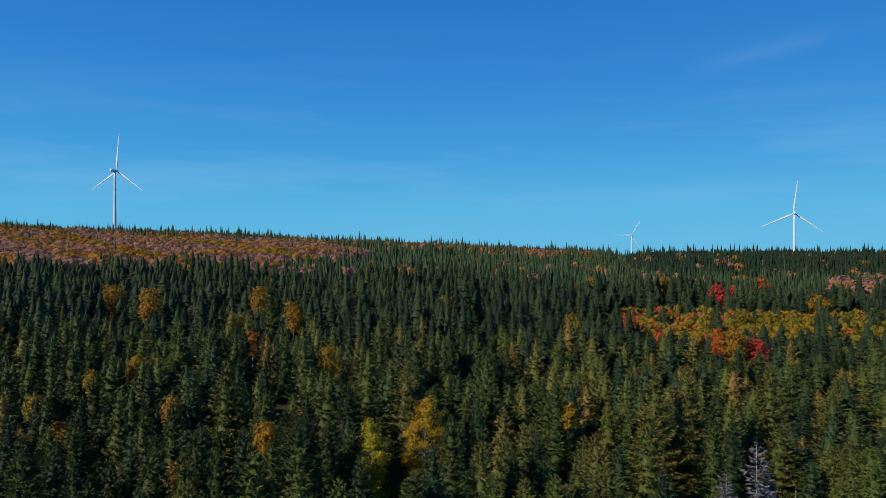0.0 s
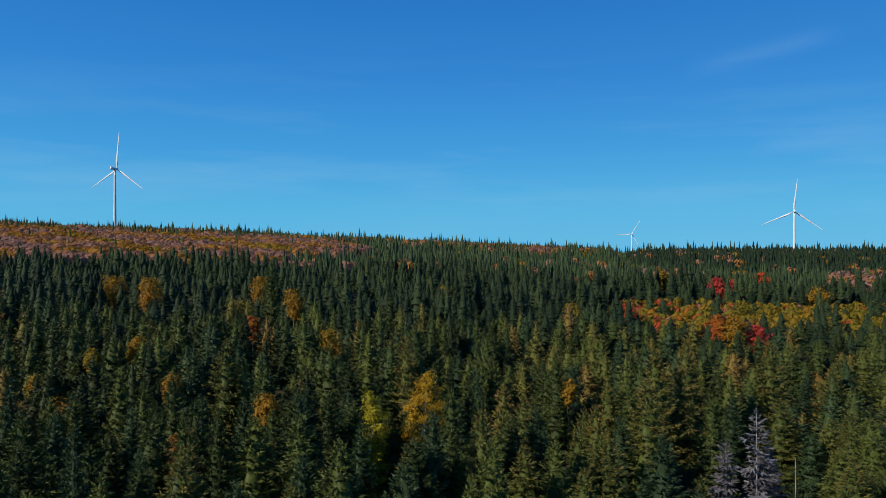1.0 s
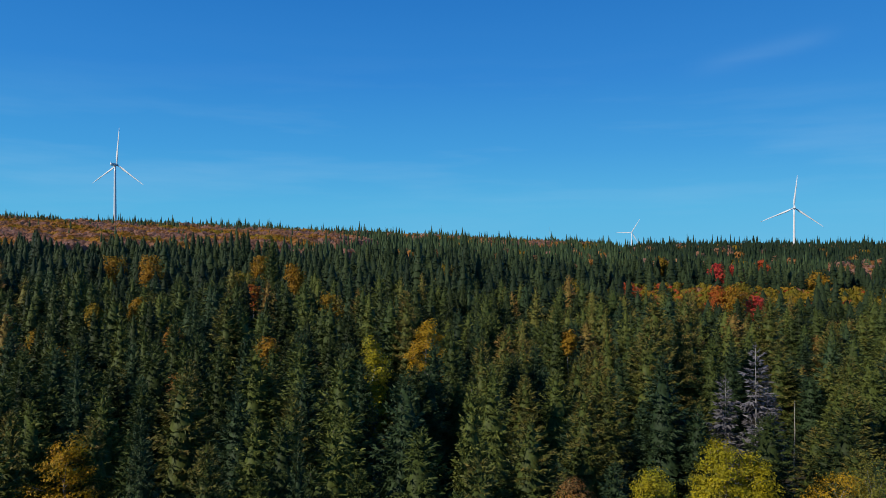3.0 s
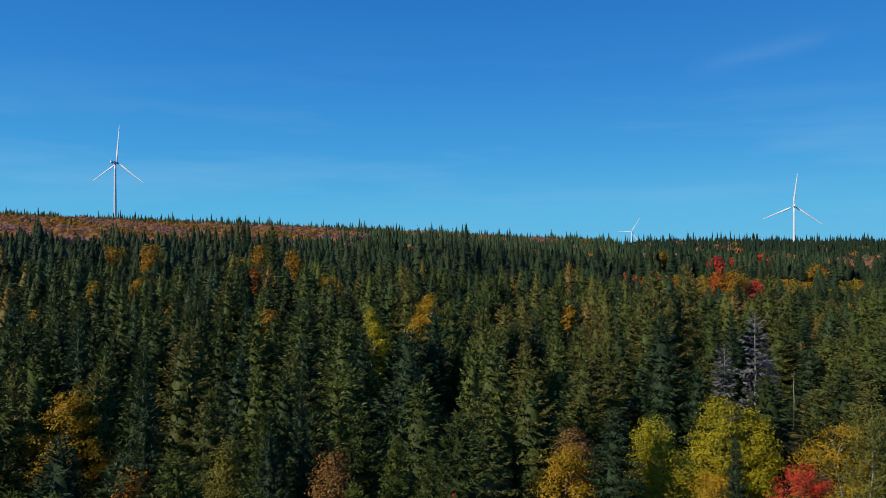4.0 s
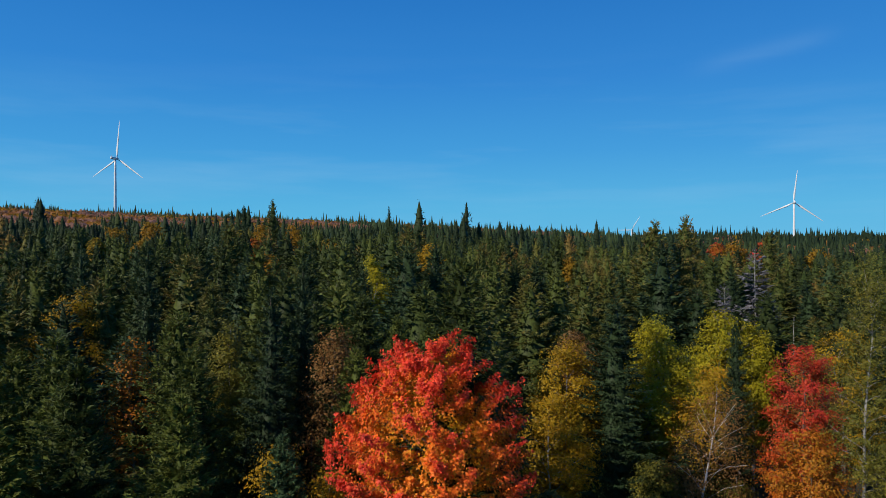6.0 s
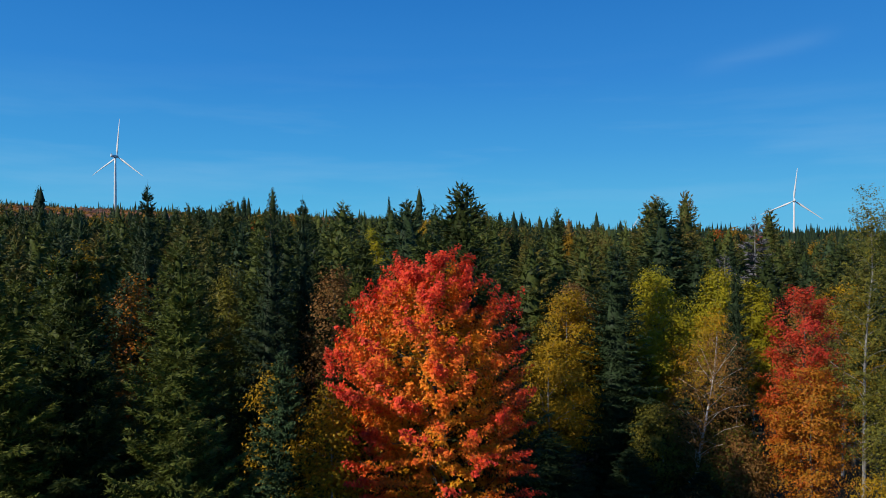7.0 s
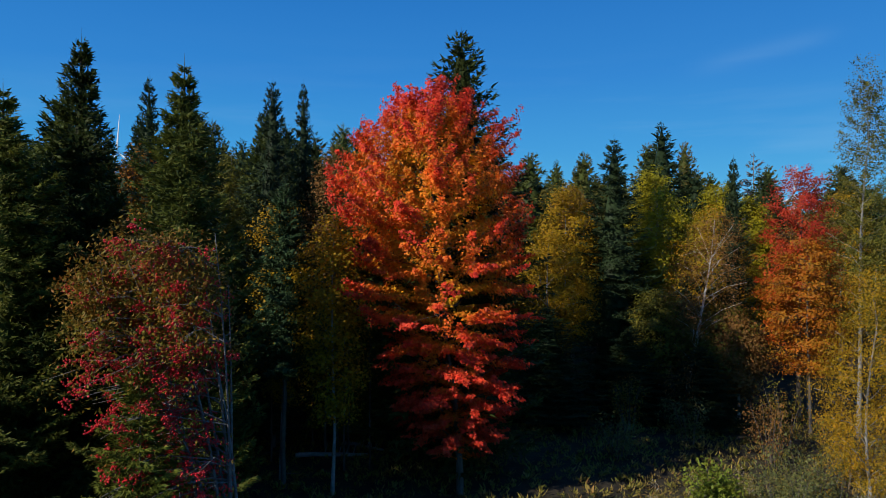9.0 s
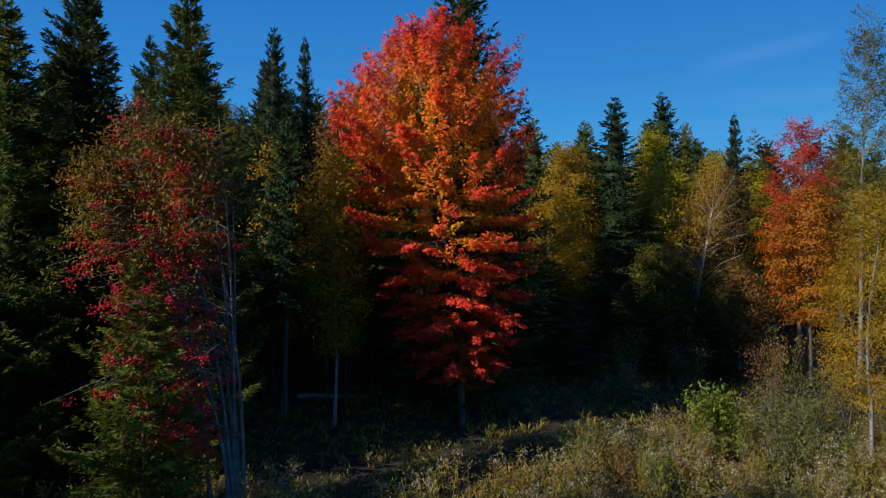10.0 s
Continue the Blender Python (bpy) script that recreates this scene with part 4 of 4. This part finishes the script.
for i, (x, y, top, tone, wide) in enumerate((
        (-71, 166, 21.6, 0.42, 3.0), (-39, 133, 18.7, 0.60, 2.3), (-32, 145, 20.0, 0.44, 2.1), (-47, 178, 21.6, 0.45, 2.7), (-17.7, 104.6, 16.4, 0.48, 1.9),
        (0.9, 181, 18.8, 0.55, 3.2), (31, 162, 15.6, 0.60, 3.0), (-16.5, 65.6, 14.6, 0.42, 1.1), (54, 126, 16.4, 0.42, 2.2), (51.5, 128, 16.2, 0.86, 1.6), (58.5, 127, 14.6, 0.98, 2.0),
        (107, 266, 17.8, 1.0, 4.2), (112, 262, 16.6, 0.98, 3.2), (131, 238, 15.2, 0.45, 4.4), (94, 293, 19.6, 0.5, 3.0), (49, 180, 14.0, 0.9, 2.6), (90, 205, 13.0, 0.62, 4.0), (124, 170, 12.4, 1.0, 2.6),
        (-33, 118, 17.0, 0.84, 1.4), (-41, 74, 12.6, 0.4, 1.6), (-31, 78, 14.2, 0.36, 1.2), (-42.7, 82.6, 16.4, 0.55, 1.0), (-42.8, 95, 16.2, 0.45, 1.2), (13.5, 75, 14.2, 0.46, 0.9), (-50, 84, 13.0, 0.5, 1.4), (-24, 62, 11.6, 0.3, 1.7), (140, 300, 18, 0.9, 3.4), (-92, 190, 21.5, 0.44, 3.4), (66, 300, 18.5, 0.3, 3.0))):
    lone_tree(x, y, top, tone, wide, 300 + i)


def wood_near():
    """The trees just behind the edge, each a thing of its own."""
    rng = np.random.default_rng(8)
    X, Y = spots(rng, 3.4, 14, 66, 0.70, 5)
    order = np.argsort(np.hypot(X, Y))
    for k in order[:300]:
        x, y = float(X[k]), float(Y[k])
        if y < 60 and abs(x) > 0.69 * y + 3:
            continue
        d = math.hypot(x, y)
        H = (rng.uniform(11.2, 13.8) if d < 34 else rng.uniform(13.2, 16.4) - 1.4 * (x > 8) - 1.4 * (x > 0.36 * y)) * (1 if rng.uniform() > 0.15 else 0.75)
        u = rng.uniform()
        cone_share = 0.10 + 0.30 * (x > 6)
        fine = d < 30
        if u < cone_share:
            me, lab = (CONE_CROWN if fine else NM_CONE), "olive spruce with a brown cone-laden top in the wood"
        elif u < cone_share + 0.25:
            me, lab = (FIR_CROWN if fine else NM_FIR), "slender blue-green balsam fir in the wood"
        else:
            me, lab = (CLOSE_CROWN if d < 20 else SPRUCE_CROWN if fine else NM_SPRUCE), "dark green spruce standing close in the wood"
        plant("fir_tree" if "fir" in lab else "spruce_tree", lab, "tree", x, y, [("trunk", SPRUCE_TRUNK[int(k) % 3] if d < 32 else PLAIN_TRUNK[0], ""), ("crown", me[int(rng.integers(0, len(me)))], "")], rng.uniform(0, 6.28), rng.uniform(0.8, 1.2), H / SHAPE_H, "conifers of the wood")
    return X[order[300:]], Y[order[300:]]


REST_X, REST_Y = wood_near()


def stuff(name, label, V, F, T, mat, category="trees", smooth_faces=False):
    ob = new(name, mesh_of(name, V, F, mat, T, smooth_faces))
    return tagged(ob, label, category, kind="stuff")


def wood_far():
    rng = np.random.default_rng(9)
    # middle distance: boughs can be told apart
    X, Y = spots(rng, 4.2, 66, 130)
    # the wood goes on beside the view, unseen: added towards the sun for shade
    sx, sy = spots(rng, 4.0, 4, 80, 0.72, 34)
    aside = (sx < -0.70 * sy - 6)
    X, Y = np.concatenate([REST_X, X, sx[aside]]), np.concatenate([REST_Y, Y, sy[aside]])
    hard = rng.uniform(size=len(X)) < hard_share(X, Y) * 0.8
    cx, cy = X[~hard], Y[~hard]
    Hs = rng.uniform(10.6, 16.6, len(cx)) * np.where(rng.uniform(size=len(cx)) > 0.92, 1.06, 1.0) * np.where(cx > 0.1 * cy, 0.93, 1.0) * np.where(cx > 0.36 * cy, 0.93, 1.0) / SHAPE_H
    S = rng.uniform(0.8, 1.25, len(cx))
    u = rng.uniform(size=len(cx))
    cone = u < 0.10 + 0.32 * (cx > 0.1 * cy)
    fir = (u > 0.84) & ~cone
    near = (np.hypot(cx, cy) < 80) & (np.abs(cx) < 0.72 * cy + 4)
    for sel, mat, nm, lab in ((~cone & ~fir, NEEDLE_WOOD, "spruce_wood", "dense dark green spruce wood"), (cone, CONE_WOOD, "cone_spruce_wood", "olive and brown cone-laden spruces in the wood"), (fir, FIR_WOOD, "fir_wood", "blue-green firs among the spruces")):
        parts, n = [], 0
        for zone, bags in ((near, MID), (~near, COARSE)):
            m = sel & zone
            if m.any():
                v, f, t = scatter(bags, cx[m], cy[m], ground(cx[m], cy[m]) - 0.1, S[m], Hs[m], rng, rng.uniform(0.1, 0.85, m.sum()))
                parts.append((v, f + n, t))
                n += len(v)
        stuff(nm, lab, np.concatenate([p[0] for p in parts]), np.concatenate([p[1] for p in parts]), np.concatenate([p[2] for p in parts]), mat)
    hx, hy = [X[hard]], [Y[hard]]
    mid_hard = [far_hardwood(200 + s, 300, 0.2) for s in range(4)]
    v, f, t = scatter(mid_hard, X[hard], Y[hard], ground(X[hard], Y[hard]) + 6.5, rng.uniform(1.4, 2.1, hard.sum()), rng.uniform(4, 5.5, hard.sum()), rng, hard_tone(X[hard], Y[hard], rng))
    stuff("birch_wood", "single yellow and rusty birches in the spruce wood", v, f, t, HARDWOOD)
    # far: slopes
    for name, step, y0, y1, tiers, sides, n_leaf, size in (("slope", 4.7, 130, 300, 7, 9, 120, 0.30), ("ridge", 5.0, 300, 800, 4, 6, 32, 0.58)):
        X, Y = spots(rng, step, y0, y1)
        open_land = in_hollow(X, Y) & (rng.uniform(size=len(X)) < 0.90)
        X, Y = X[~open_land], Y[~open_land]
        hard = rng.uniform(size=len(X)) < hard_share(X, Y)
        cx, cy = X[~hard], Y[~hard]
        kind_n = rng.uniform(size=len(cx))
        H = rng.uniform(9.6, 15.2, len(cx)) * np.where(kind_n < 0.07, 1.25, np.where(kind_n > 0.9, 0.8, 1.0))
        H = H if name == "slope" else np.where(kind_n < 0.08, np.minimum(H, 16.0), np.minimum(H, 14.5) * 0.86)
        H = H * np.where((cx > 0.28 * cy) & (cy < 185), 0.74, 1.0)
        H = H * (1 + 0.16 * np.sin(cx * 0.061 + 2 * np.sin(cy * 0.05)) + 0.10 * np.sin(cx * 0.17 + cy * 0.11))
        R = rng.uniform(0.8, 1.25, len(cx)) * (1.0 if name == "slope" else 2.3)
        if name == "slope":
            near = cy < 185
            parts, n = [], 0
            for m, bags in ((near, SLOPE), (~near, SLOPE_FAR)):
                v, f, t = scatter(bags, cx[m], cy[m], ground(cx[m], cy[m]) - 0.2, R[m], H[m] / SHAPE_H, rng, np.clip(rng.normal(0.36, 0.16, m.sum()) + 0.16 * smooth(150, 230, cy[m]), 0.05, 0.9))
                parts.append((v, f + n, t))
                n += len(v)
            v, f, t = (np.concatenate([w[k] for w in parts]) for k in range(3))
        else:
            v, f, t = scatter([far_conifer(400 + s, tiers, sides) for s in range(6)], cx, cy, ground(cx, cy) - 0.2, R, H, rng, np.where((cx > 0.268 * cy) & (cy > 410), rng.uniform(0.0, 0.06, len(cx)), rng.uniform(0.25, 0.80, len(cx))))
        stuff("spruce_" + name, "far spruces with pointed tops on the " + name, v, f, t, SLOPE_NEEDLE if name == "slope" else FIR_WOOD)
        hard &= rng.uniform(size=len(X)) < (0.55 if name == "slope" else 0.95)
        hx, hy = X[hard], Y[hard]
        W = rng.uniform(2.4, 4.2, len(hx)) * (0.85 if name == "slope" else 1.3)
        deep = W * (rng.uniform(1.3, 1.8, len(hx)) if name == "slope" else rng.uniform(1.2, 1.6, len(hx)))
        v, f, t = scatter([far_hardwood(500 + s, n_leaf, size) for s in range(6)], hx, hy, ground(hx, hy) + (rng.uniform(3.0, 5.4, len(hx)) if name == "slope" else rng.uniform(8.6, 10.6, len(hx)) - deep), W, deep, rng, hard_tone(hx, hy, rng))
        stuff("hardwood_" + name, "orange, pink-brown and yellow autumn crowns on the " + name, v, f, t, HARDWOOD)


def build_hollow():
    """Dense young broadleaf trees in the hollow: olive and gold, redder towards one end."""
    rng = np.random.default_rng(19)
    gx, gy = np.meshgrid(np.arange(50, 230, 2.7), np.arange(170, 260, 2.7))
    X, Y = gx.ravel() + rng.uniform(-1.2, 1.2, gx.size), gy.ravel() + rng.uniform(-1.2, 1.2, gx.size)
    keep = in_hollow(X, Y) & (np.abs(X) < 0.72 * Y + 10)
    X, Y = X[keep], Y[keep]
    n = len(X)
    patch = np.sin(X * 0.16 + 1) * np.sin(Y * 0.13) + 0.5 * np.sin(X * 0.31 + Y * 0.27)
    tone = np.clip(0.60 + 0.09 * patch + rng.normal(0, 0.05, n), 0.40, 0.76)
    rosy = rng.uniform(size=n) < np.interp(X / Y, (0.22, 0.34, 0.42, 0.5), (0.45, 0.35, 0.12, 0.04))
    tone = np.where(rosy, rng.choice([0.12, 0.2, 0.82, 0.88, 0.92], n), tone)
    W = rng.uniform(1.3, 2.1, n)
    deep = W * rng.uniform(1.5, 2.1, n)
    v, f, t = scatter([far_hardwood(540 + s, 52, 0.46) for s in range(6)], X, Y, ground(X, Y) + rng.uniform(5.4, 8.0, n) - deep, W, deep, rng, tone)
    stuff("hardwood_hollow", "dense young olive, gold and rosy broadleaf trees in a hollow", v, f, t, HARDWOOD)


wood_far()
build_hollow()

# ================= wind turbines =================


def turbine(x, y, hub_z, blade, yaw, phase, tower_h, label):
    """A three-bladed wind turbine; yaw: degrees that the rotor's axis is turned from facing the viewer."""
    base_z = min(hub_z - tower_h, float(ground(x, y)))
    root = new("wind_turbine")
    root.matrix_world = pose(x, y, base_z, 0, 0, yaw)
    tagged(root, label, "wind turbine", "wind turbines on the ridge")
    h = hub_z - base_z

    def part(name, bag, parent=root, m=None, lab=""):
        o = new(name, bag.mesh(name, STEEL, True))
        o.parent = parent
        if m is not None:
            o.matrix_local = m
        if lab:
            tagged(o, lab)
        return o

    tw = Bag()
    zs = np.linspace(-1, h - 1.6, 12)
    tube(tw, [(0, 0, z) for z in zs], [2.15 - 0.95 * max(z, 0) / h for z in zs], 20)
    part("tower", tw)
    # nacelle: a rounded box along the axis, set back from the rotor
    na = Bag()
    prof = [(-2.0, 1.15), (-1.4, 1.55), (0.5, 1.75), (4.5, 1.75), (6.6, 1.5), (7.2, 0.9)]
    ring, tri = [], []
    for yy, r in prof:
        for k in range(12):
            a = 6.283 * k / 12
            cx_, cz_ = math.cos(a), math.sin(a)
            q = 1 / max(abs(cx_), abs(cz_)) ** 0.6
            ring.append((r * cx_ * q * 0.95, yy, h + r * cz_ * q))
    for i in range(len(prof) - 1):
        for k in range(12):
            a_, b_ = i * 12 + k, i * 12 + (k + 1) % 12
            tri += [(a_, b_, b_ + 12), (a_, b_ + 12, a_ + 12)]
    for k in range(1, 11):
        tri += [(0, k + 1, k), (60, 60 + k, 60 + k + 1)]
    na.add(ring, tri)
    nacelle = part("nacelle", na)
    cool = Bag()
    tube(cool, [(0, 6.4, h + 1.4), (0, 6.4, h + 2.9)], [0.5, 0.42], 8)
    part("vent", cool, nacelle)
    hubb = Bag()
    tube(hubb, [(0, -1.6, h), (0, -2.4, h), (0, -3.8, h), (0, -4.7, h), (0, -5.1, h)], [1.25, 1.6, 1.55, 0.95, 0.25], 14)
    hub = part("hub", hubb)
    for k in range(3):
        bl = Bag()
        st = [(0.9, 0.75, 0.75, 0.3), (3, 0.85, 0.75, 0.3), (8, 1.75, 0.45, 0.28), (11, 2.0, 0.36, 0.22), (0.5 * blade, 1.3, 0.2, 0.12), (0.78 * blade, 0.85, 0.1, 0.05), (0.95 * blade, 0.5, 0.06, 0.02), (blade, 0.12, 0.03, 0.0)]
        vs, fs = [], []
        for r, chord, thick, tw_ in st:
            for cx_, ty_ in ((-0.35, 0), (-0.1, 1), (0.35, 0.6), (0.75, 0), (0.35, -0.6), (-0.1, -1)):
                X_, Y_ = cx_ * chord * 1.35, ty_ * thick
                vs.append((X_ * math.cos(tw_) - Y_ * math.sin(tw_), -3.1 + X_ * math.sin(tw_) + Y_ * math.cos(tw_) - 0.0006 * r * r, r))
        for i in range(len(st) - 1):
            for q in range(6):
                a_, b_ = i * 6 + q, i * 6 + (q + 1) % 6
                fs += [(a_, b_, b_ + 6), (a_, b_ + 6, a_ + 6)]
        bl.add(vs, fs)
        part("blade", bl, hub, pose(0, 0, h, 0, phase + 120 * k, 0))


turbine(-418, 869, 130.5, 49, 160, -3, 95, "white three-bladed wind turbine on the wooded hill")
turbine(520, 1010, 84.1, 49, 160, -6, 95, "white three-bladed wind turbine behind the ridge")
turbine(581, 2100, 74, 49, 160, -30, 95, "far white wind turbine half hidden by the ridge")

# thin measuring mast far away
mast = Bag()
mx, my = 185.0, 1180.0
mz = float(ground(mx, my))
tube(mast, [(0, 0, -0.5), (0, 0, 30), (0, 0, 62.0 - mz)], [0.35, 0.3, 0.2], 6)
mast_root = new("met_mast", mast.mesh("met_mast", MASTSTEEL))
mast_root.location = (mx, my, mz)
tagged(mast_root, "thin grey measuring mast on the ridge", "mast")

# ================= the clearing =================


def build_weeds():
    """Bushy goldenrod and asters: stalks beset with leaves that open into branching tops, many gone to fluff."""
    rng = np.random.default_rng(12)
    m = 1500
    CX, CY = rng.uniform(-8, 17, m), rng.uniform(9.5, 21, m)
    keep = (CY < np.interp(CX, (-8, -2, 1, 2.2, 3.4, 8, 17), (13.9, 14.2, 14.6, 15.3, 17.4, 20.3, 21)) + rng.normal(0, 0.3, m)) & (rng.uniform(size=m) < np.interp(CX, (-8, -1, 2.5), (0.5, 0.6, 1)))
    CX, CY = CX[keep], CY[keep]
    m = len(CX)
    drift = 0.5 + 0.28 * np.sin(CX * 0.9 + 1) * np.sin(CY * 1.1) + 0.22 * np.sin(CX * 2.3 + CY * 1.7)
    clump_tone = np.clip(0.6 * drift + rng.uniform(-0.25, 0.6, m), 0, 1)
    clump_h = rng.uniform(0.45, 1.0, m) * (0.75 + 0.6 * drift) * np.where(rng.uniform(size=m) > 0.88, 1.35, 1.0)
    clump_fluff = rng.uniform(size=m) < 0.42
    each = 5
    own = np.repeat(np.arange(m), each)
    n = m * each
    X, Y = CX[own] + rng.normal(0, 0.13, n), CY[own] + rng.normal(0, 0.13, n)
    tone = np.clip(clump_tone[own] + rng.normal(0, 0.08, n), 0, 1)
    H = clump_h[own] * rng.uniform(0.65, 1.1, n)
    foot = np.stack([X, Y, ground(X, Y) - 0.03], 1)
    lean = np.concatenate([rng.normal(0, 0.13, (n, 2)) + 0.5 * np.stack([X - CX[own], Y - CY[own]], 1), np.ones((n, 1))], 1)
    k = 22
    who = np.repeat(np.arange(n), k)
    g = rng.uniform(0.08, 1.0, n * k) ** 0.75
    a = rng.uniform(0, 6.283, n * k)
    out = np.stack([np.cos(a), np.sin(a), rng.uniform(-0.2, 1.3, n * k)], 1)
    off = rng.uniform(0, 1, n * k) * (0.03 + 0.13 * g ** 2)
    at = foot[who] + lean[who] * (H[who] * g)[:, None] + out * (1, 1, 0.25) * off[:, None]
    at = np.concatenate([foot, at])
    al = np.concatenate([lean, out])
    ln = np.concatenate([H, rng.uniform(0.06, 0.15, n * k)])
    wd = np.concatenate([np.full(n, 0.016), rng.uniform(0.018, 0.045, n * k)])
    tn = np.concatenate([tone, tone[who] + rng.normal(0, 0.12, n * k)])
    v, f, t = kites(rng, at, al, ln, wd, 0.15, np.clip(tn, 0, 1))
    stuff("meadow_weeds", "dense dry goldenrod and asters in the clearing", v, f, t, WEED, "weeds")
    fluffy = np.nonzero(clump_fluff[own] & (rng.uniform(size=n) < 0.75))[0]
    k = 20
    who = np.repeat(fluffy, k)
    m = len(who)
    at = foot[who] + lean[who] * (H[who] * rng.uniform(0.80, 1.06, m))[:, None] + rng.normal(0, 1, (m, 3)) * (0.05, 0.05, 0.03)
    v, f, t = kites(rng, at, rng.normal(0, 1, (m, 3)) + (0, 0, 0.8), rng.uniform(0.025, 0.06, m), rng.uniform(0.015, 0.03, m), 0.15)
    stuff("seed_heads", "pale fluffy seed heads on the weeds", v, f, t, FLUFF, "weeds")


build_weeds()


def shrub(name, label, x, y, H, wide, mat, leaves, leaf, seed, stems=7):
    rng, wood, crown = np.random.default_rng(seed), Bag(), Bag()
    tips = []
    for k in range(stems):
        a, r = rng.uniform(0, 6.28), wide * rng.uniform(0.2, 1.0)
        e = np.array((r * math.cos(a), r * math.sin(a), H * rng.uniform(0.7, 1.0)))
        s = np.array((0.15 * math.cos(a), 0.15 * math.sin(a), -0.1))
        tube(wood, [s, s * 0.5 + e * 0.4 + (0, 0, 0.12 * H), e], [0.022, 0.014, 0.004], 4)
        tips += [s * (1 - g) + e * g + rng.normal(0, 0.12 * wide, 3) for g in np.linspace(0.3, 1.0, 9)]
    tips = np.array(tips)
    who = rng.integers(0, len(tips), leaves)
    P = tips[who] + rng.normal(0, 0.15 * wide + 0.05, (leaves, 3))
    P[:, 2] = np.maximum(P[:, 2], 0.05)
    v, f, t = kites(rng, P, rng.normal(0, 1, (leaves, 3)), leaf * rng.uniform(0.7, 1.3, leaves), leaf * rng.uniform(0.35, 0.6, leaves), 0.2, rng.uniform(0, 1, len(tips))[who])
    crown.add(v, f, t)
    plant(name, label, "shrub", x, y, [("stem", wood.mesh("stem", BARK, True), ""), ("leaves", crown.mesh("leaves", mat), "")])


shrub("alder_shrub", "bright green and yellow shrub in the sunny clearing", 7.2, 18.4, 1.9, 0.8, ALDER, 2600, 0.13, 41)
shrub("willow_shrub", "grey-green willow shrub with narrow leaves", 9.2, 17.6, 2.2, 1.1, WILLOW, 2200, 0.10, 42, 12)
shrub("willow_shrub", "grey-green willow shrub with narrow leaves", 10.4, 18.8, 2.5, 1.2, WILLOW, 2200, 0.10, 43, 12)
shrub("willow_shrub", "grey-green willow shrub with narrow leaves", 8.2, 16.0, 1.2, 0.8, WILLOW, 1200, 0.09, 44, 10)
for i, (x, y, H) in enumerate(((13.0, 21.5, 2.4), (11.6, 23.5, 2.2), (9.4, 25.5, 2.0), (7.6, 27.5, 2.4), (10.0, 28.0, 3.0), (6.2, 24.0, 1.4), (12.8, 25.0, 2.6), (8.6, 30.5, 3.2))):
    shrub("undergrowth_shrub", "dull brown and olive shrub at the wood edge", x, y, H, 0.9, (ROWAN_LEAF, RUST, WILLOW)[i % 3], 1000, 0.11, 60 + i, 9)

bush = random.Random(31)
for i in range(26):
    x = bush.uniform(1.5, 15.5)
    y = bush.uniform(12.5, 16.5) + 0.22 * x
    shrub("meadow_shrub", ("low olive shrub among the meadow weeds", "low rusty shrub among the meadow weeds", "low yellow-green shrub among the meadow weeds", "low grey-green willow among the weeds")[i % 4], x, y, bush.uniform(0.7, 1.5), bush.uniform(0.35, 0.7), (ROWAN_LEAF, RUST, ALDER, WILLOW)[i % 4], 420, 0.085, 160 + i, 6)


def build_undergrowth():
    """Ferns, seedlings and litter on the floor of the wood edge."""
    rng = np.random.default_rng(44)
    n = 6400
    X, Y = rng.uniform(-13, 17, n), rng.uniform(12.5, 34, n)
    k = 9
    x, y = np.repeat(X, k), np.repeat(Y, k)
    H = np.repeat(rng.uniform(0.2, 0.6, n), k)
    a = rng.uniform(0, 6.283, n * k)
    at = np.stack([x + rng.normal(0, 0.06, n * k), y + rng.normal(0, 0.06, n * k), ground(x, y) - 0.02 + rng.uniform(0, 0.35, n * k) * H], 1)
    al = np.stack([np.cos(a), np.sin(a), rng.uniform(0.3, 1.6, n * k)], 1)
    v, f, t = kites(rng, at, al, H * rng.uniform(0.25, 0.5, n * k), 0.08 * H + 0.012, 0.2, np.repeat(rng.uniform(0, 1, n), k))
    stuff("undergrowth", "dim ferns and seedlings on the forest floor", v, f, t, WEED, "undergrowth")


build_undergrowth()


def fallen_log(x, y, length, r, turn, tilt):
    bag = Bag()
    tube(bag, [(-length / 2, 0, 0), (-length / 4, 0.05, 0.02), (length / 4, -0.04, 0.01), (length / 2, 0, 0)], [r, r * 0.95, r * 0.8, r * 0.6], 8)
    for k in range(5):
        tube(bag, [(length * (0.1 * k - 0.1), 0, r * 0.6), (length * (0.1 * k - 0.1) + 0.1, 0.1 * (-1) ** k, r + 0.35)], [0.02, 0.006], 4)
    log = new("fallen_log", bag.mesh("fallen_log", GREYBARK, True))
    log.matrix_world = pose(x, y, float(ground(x, y)) + r * 0.8, 0, tilt, turn)
    tagged(log, "pale bare log lying on the forest floor", "log")


fallen_log(-4.2, 24.0, 2.6, 0.09, 12, 3)
fallen_log(-3.2, 25.2, 1.8, 0.07, -25, 2)
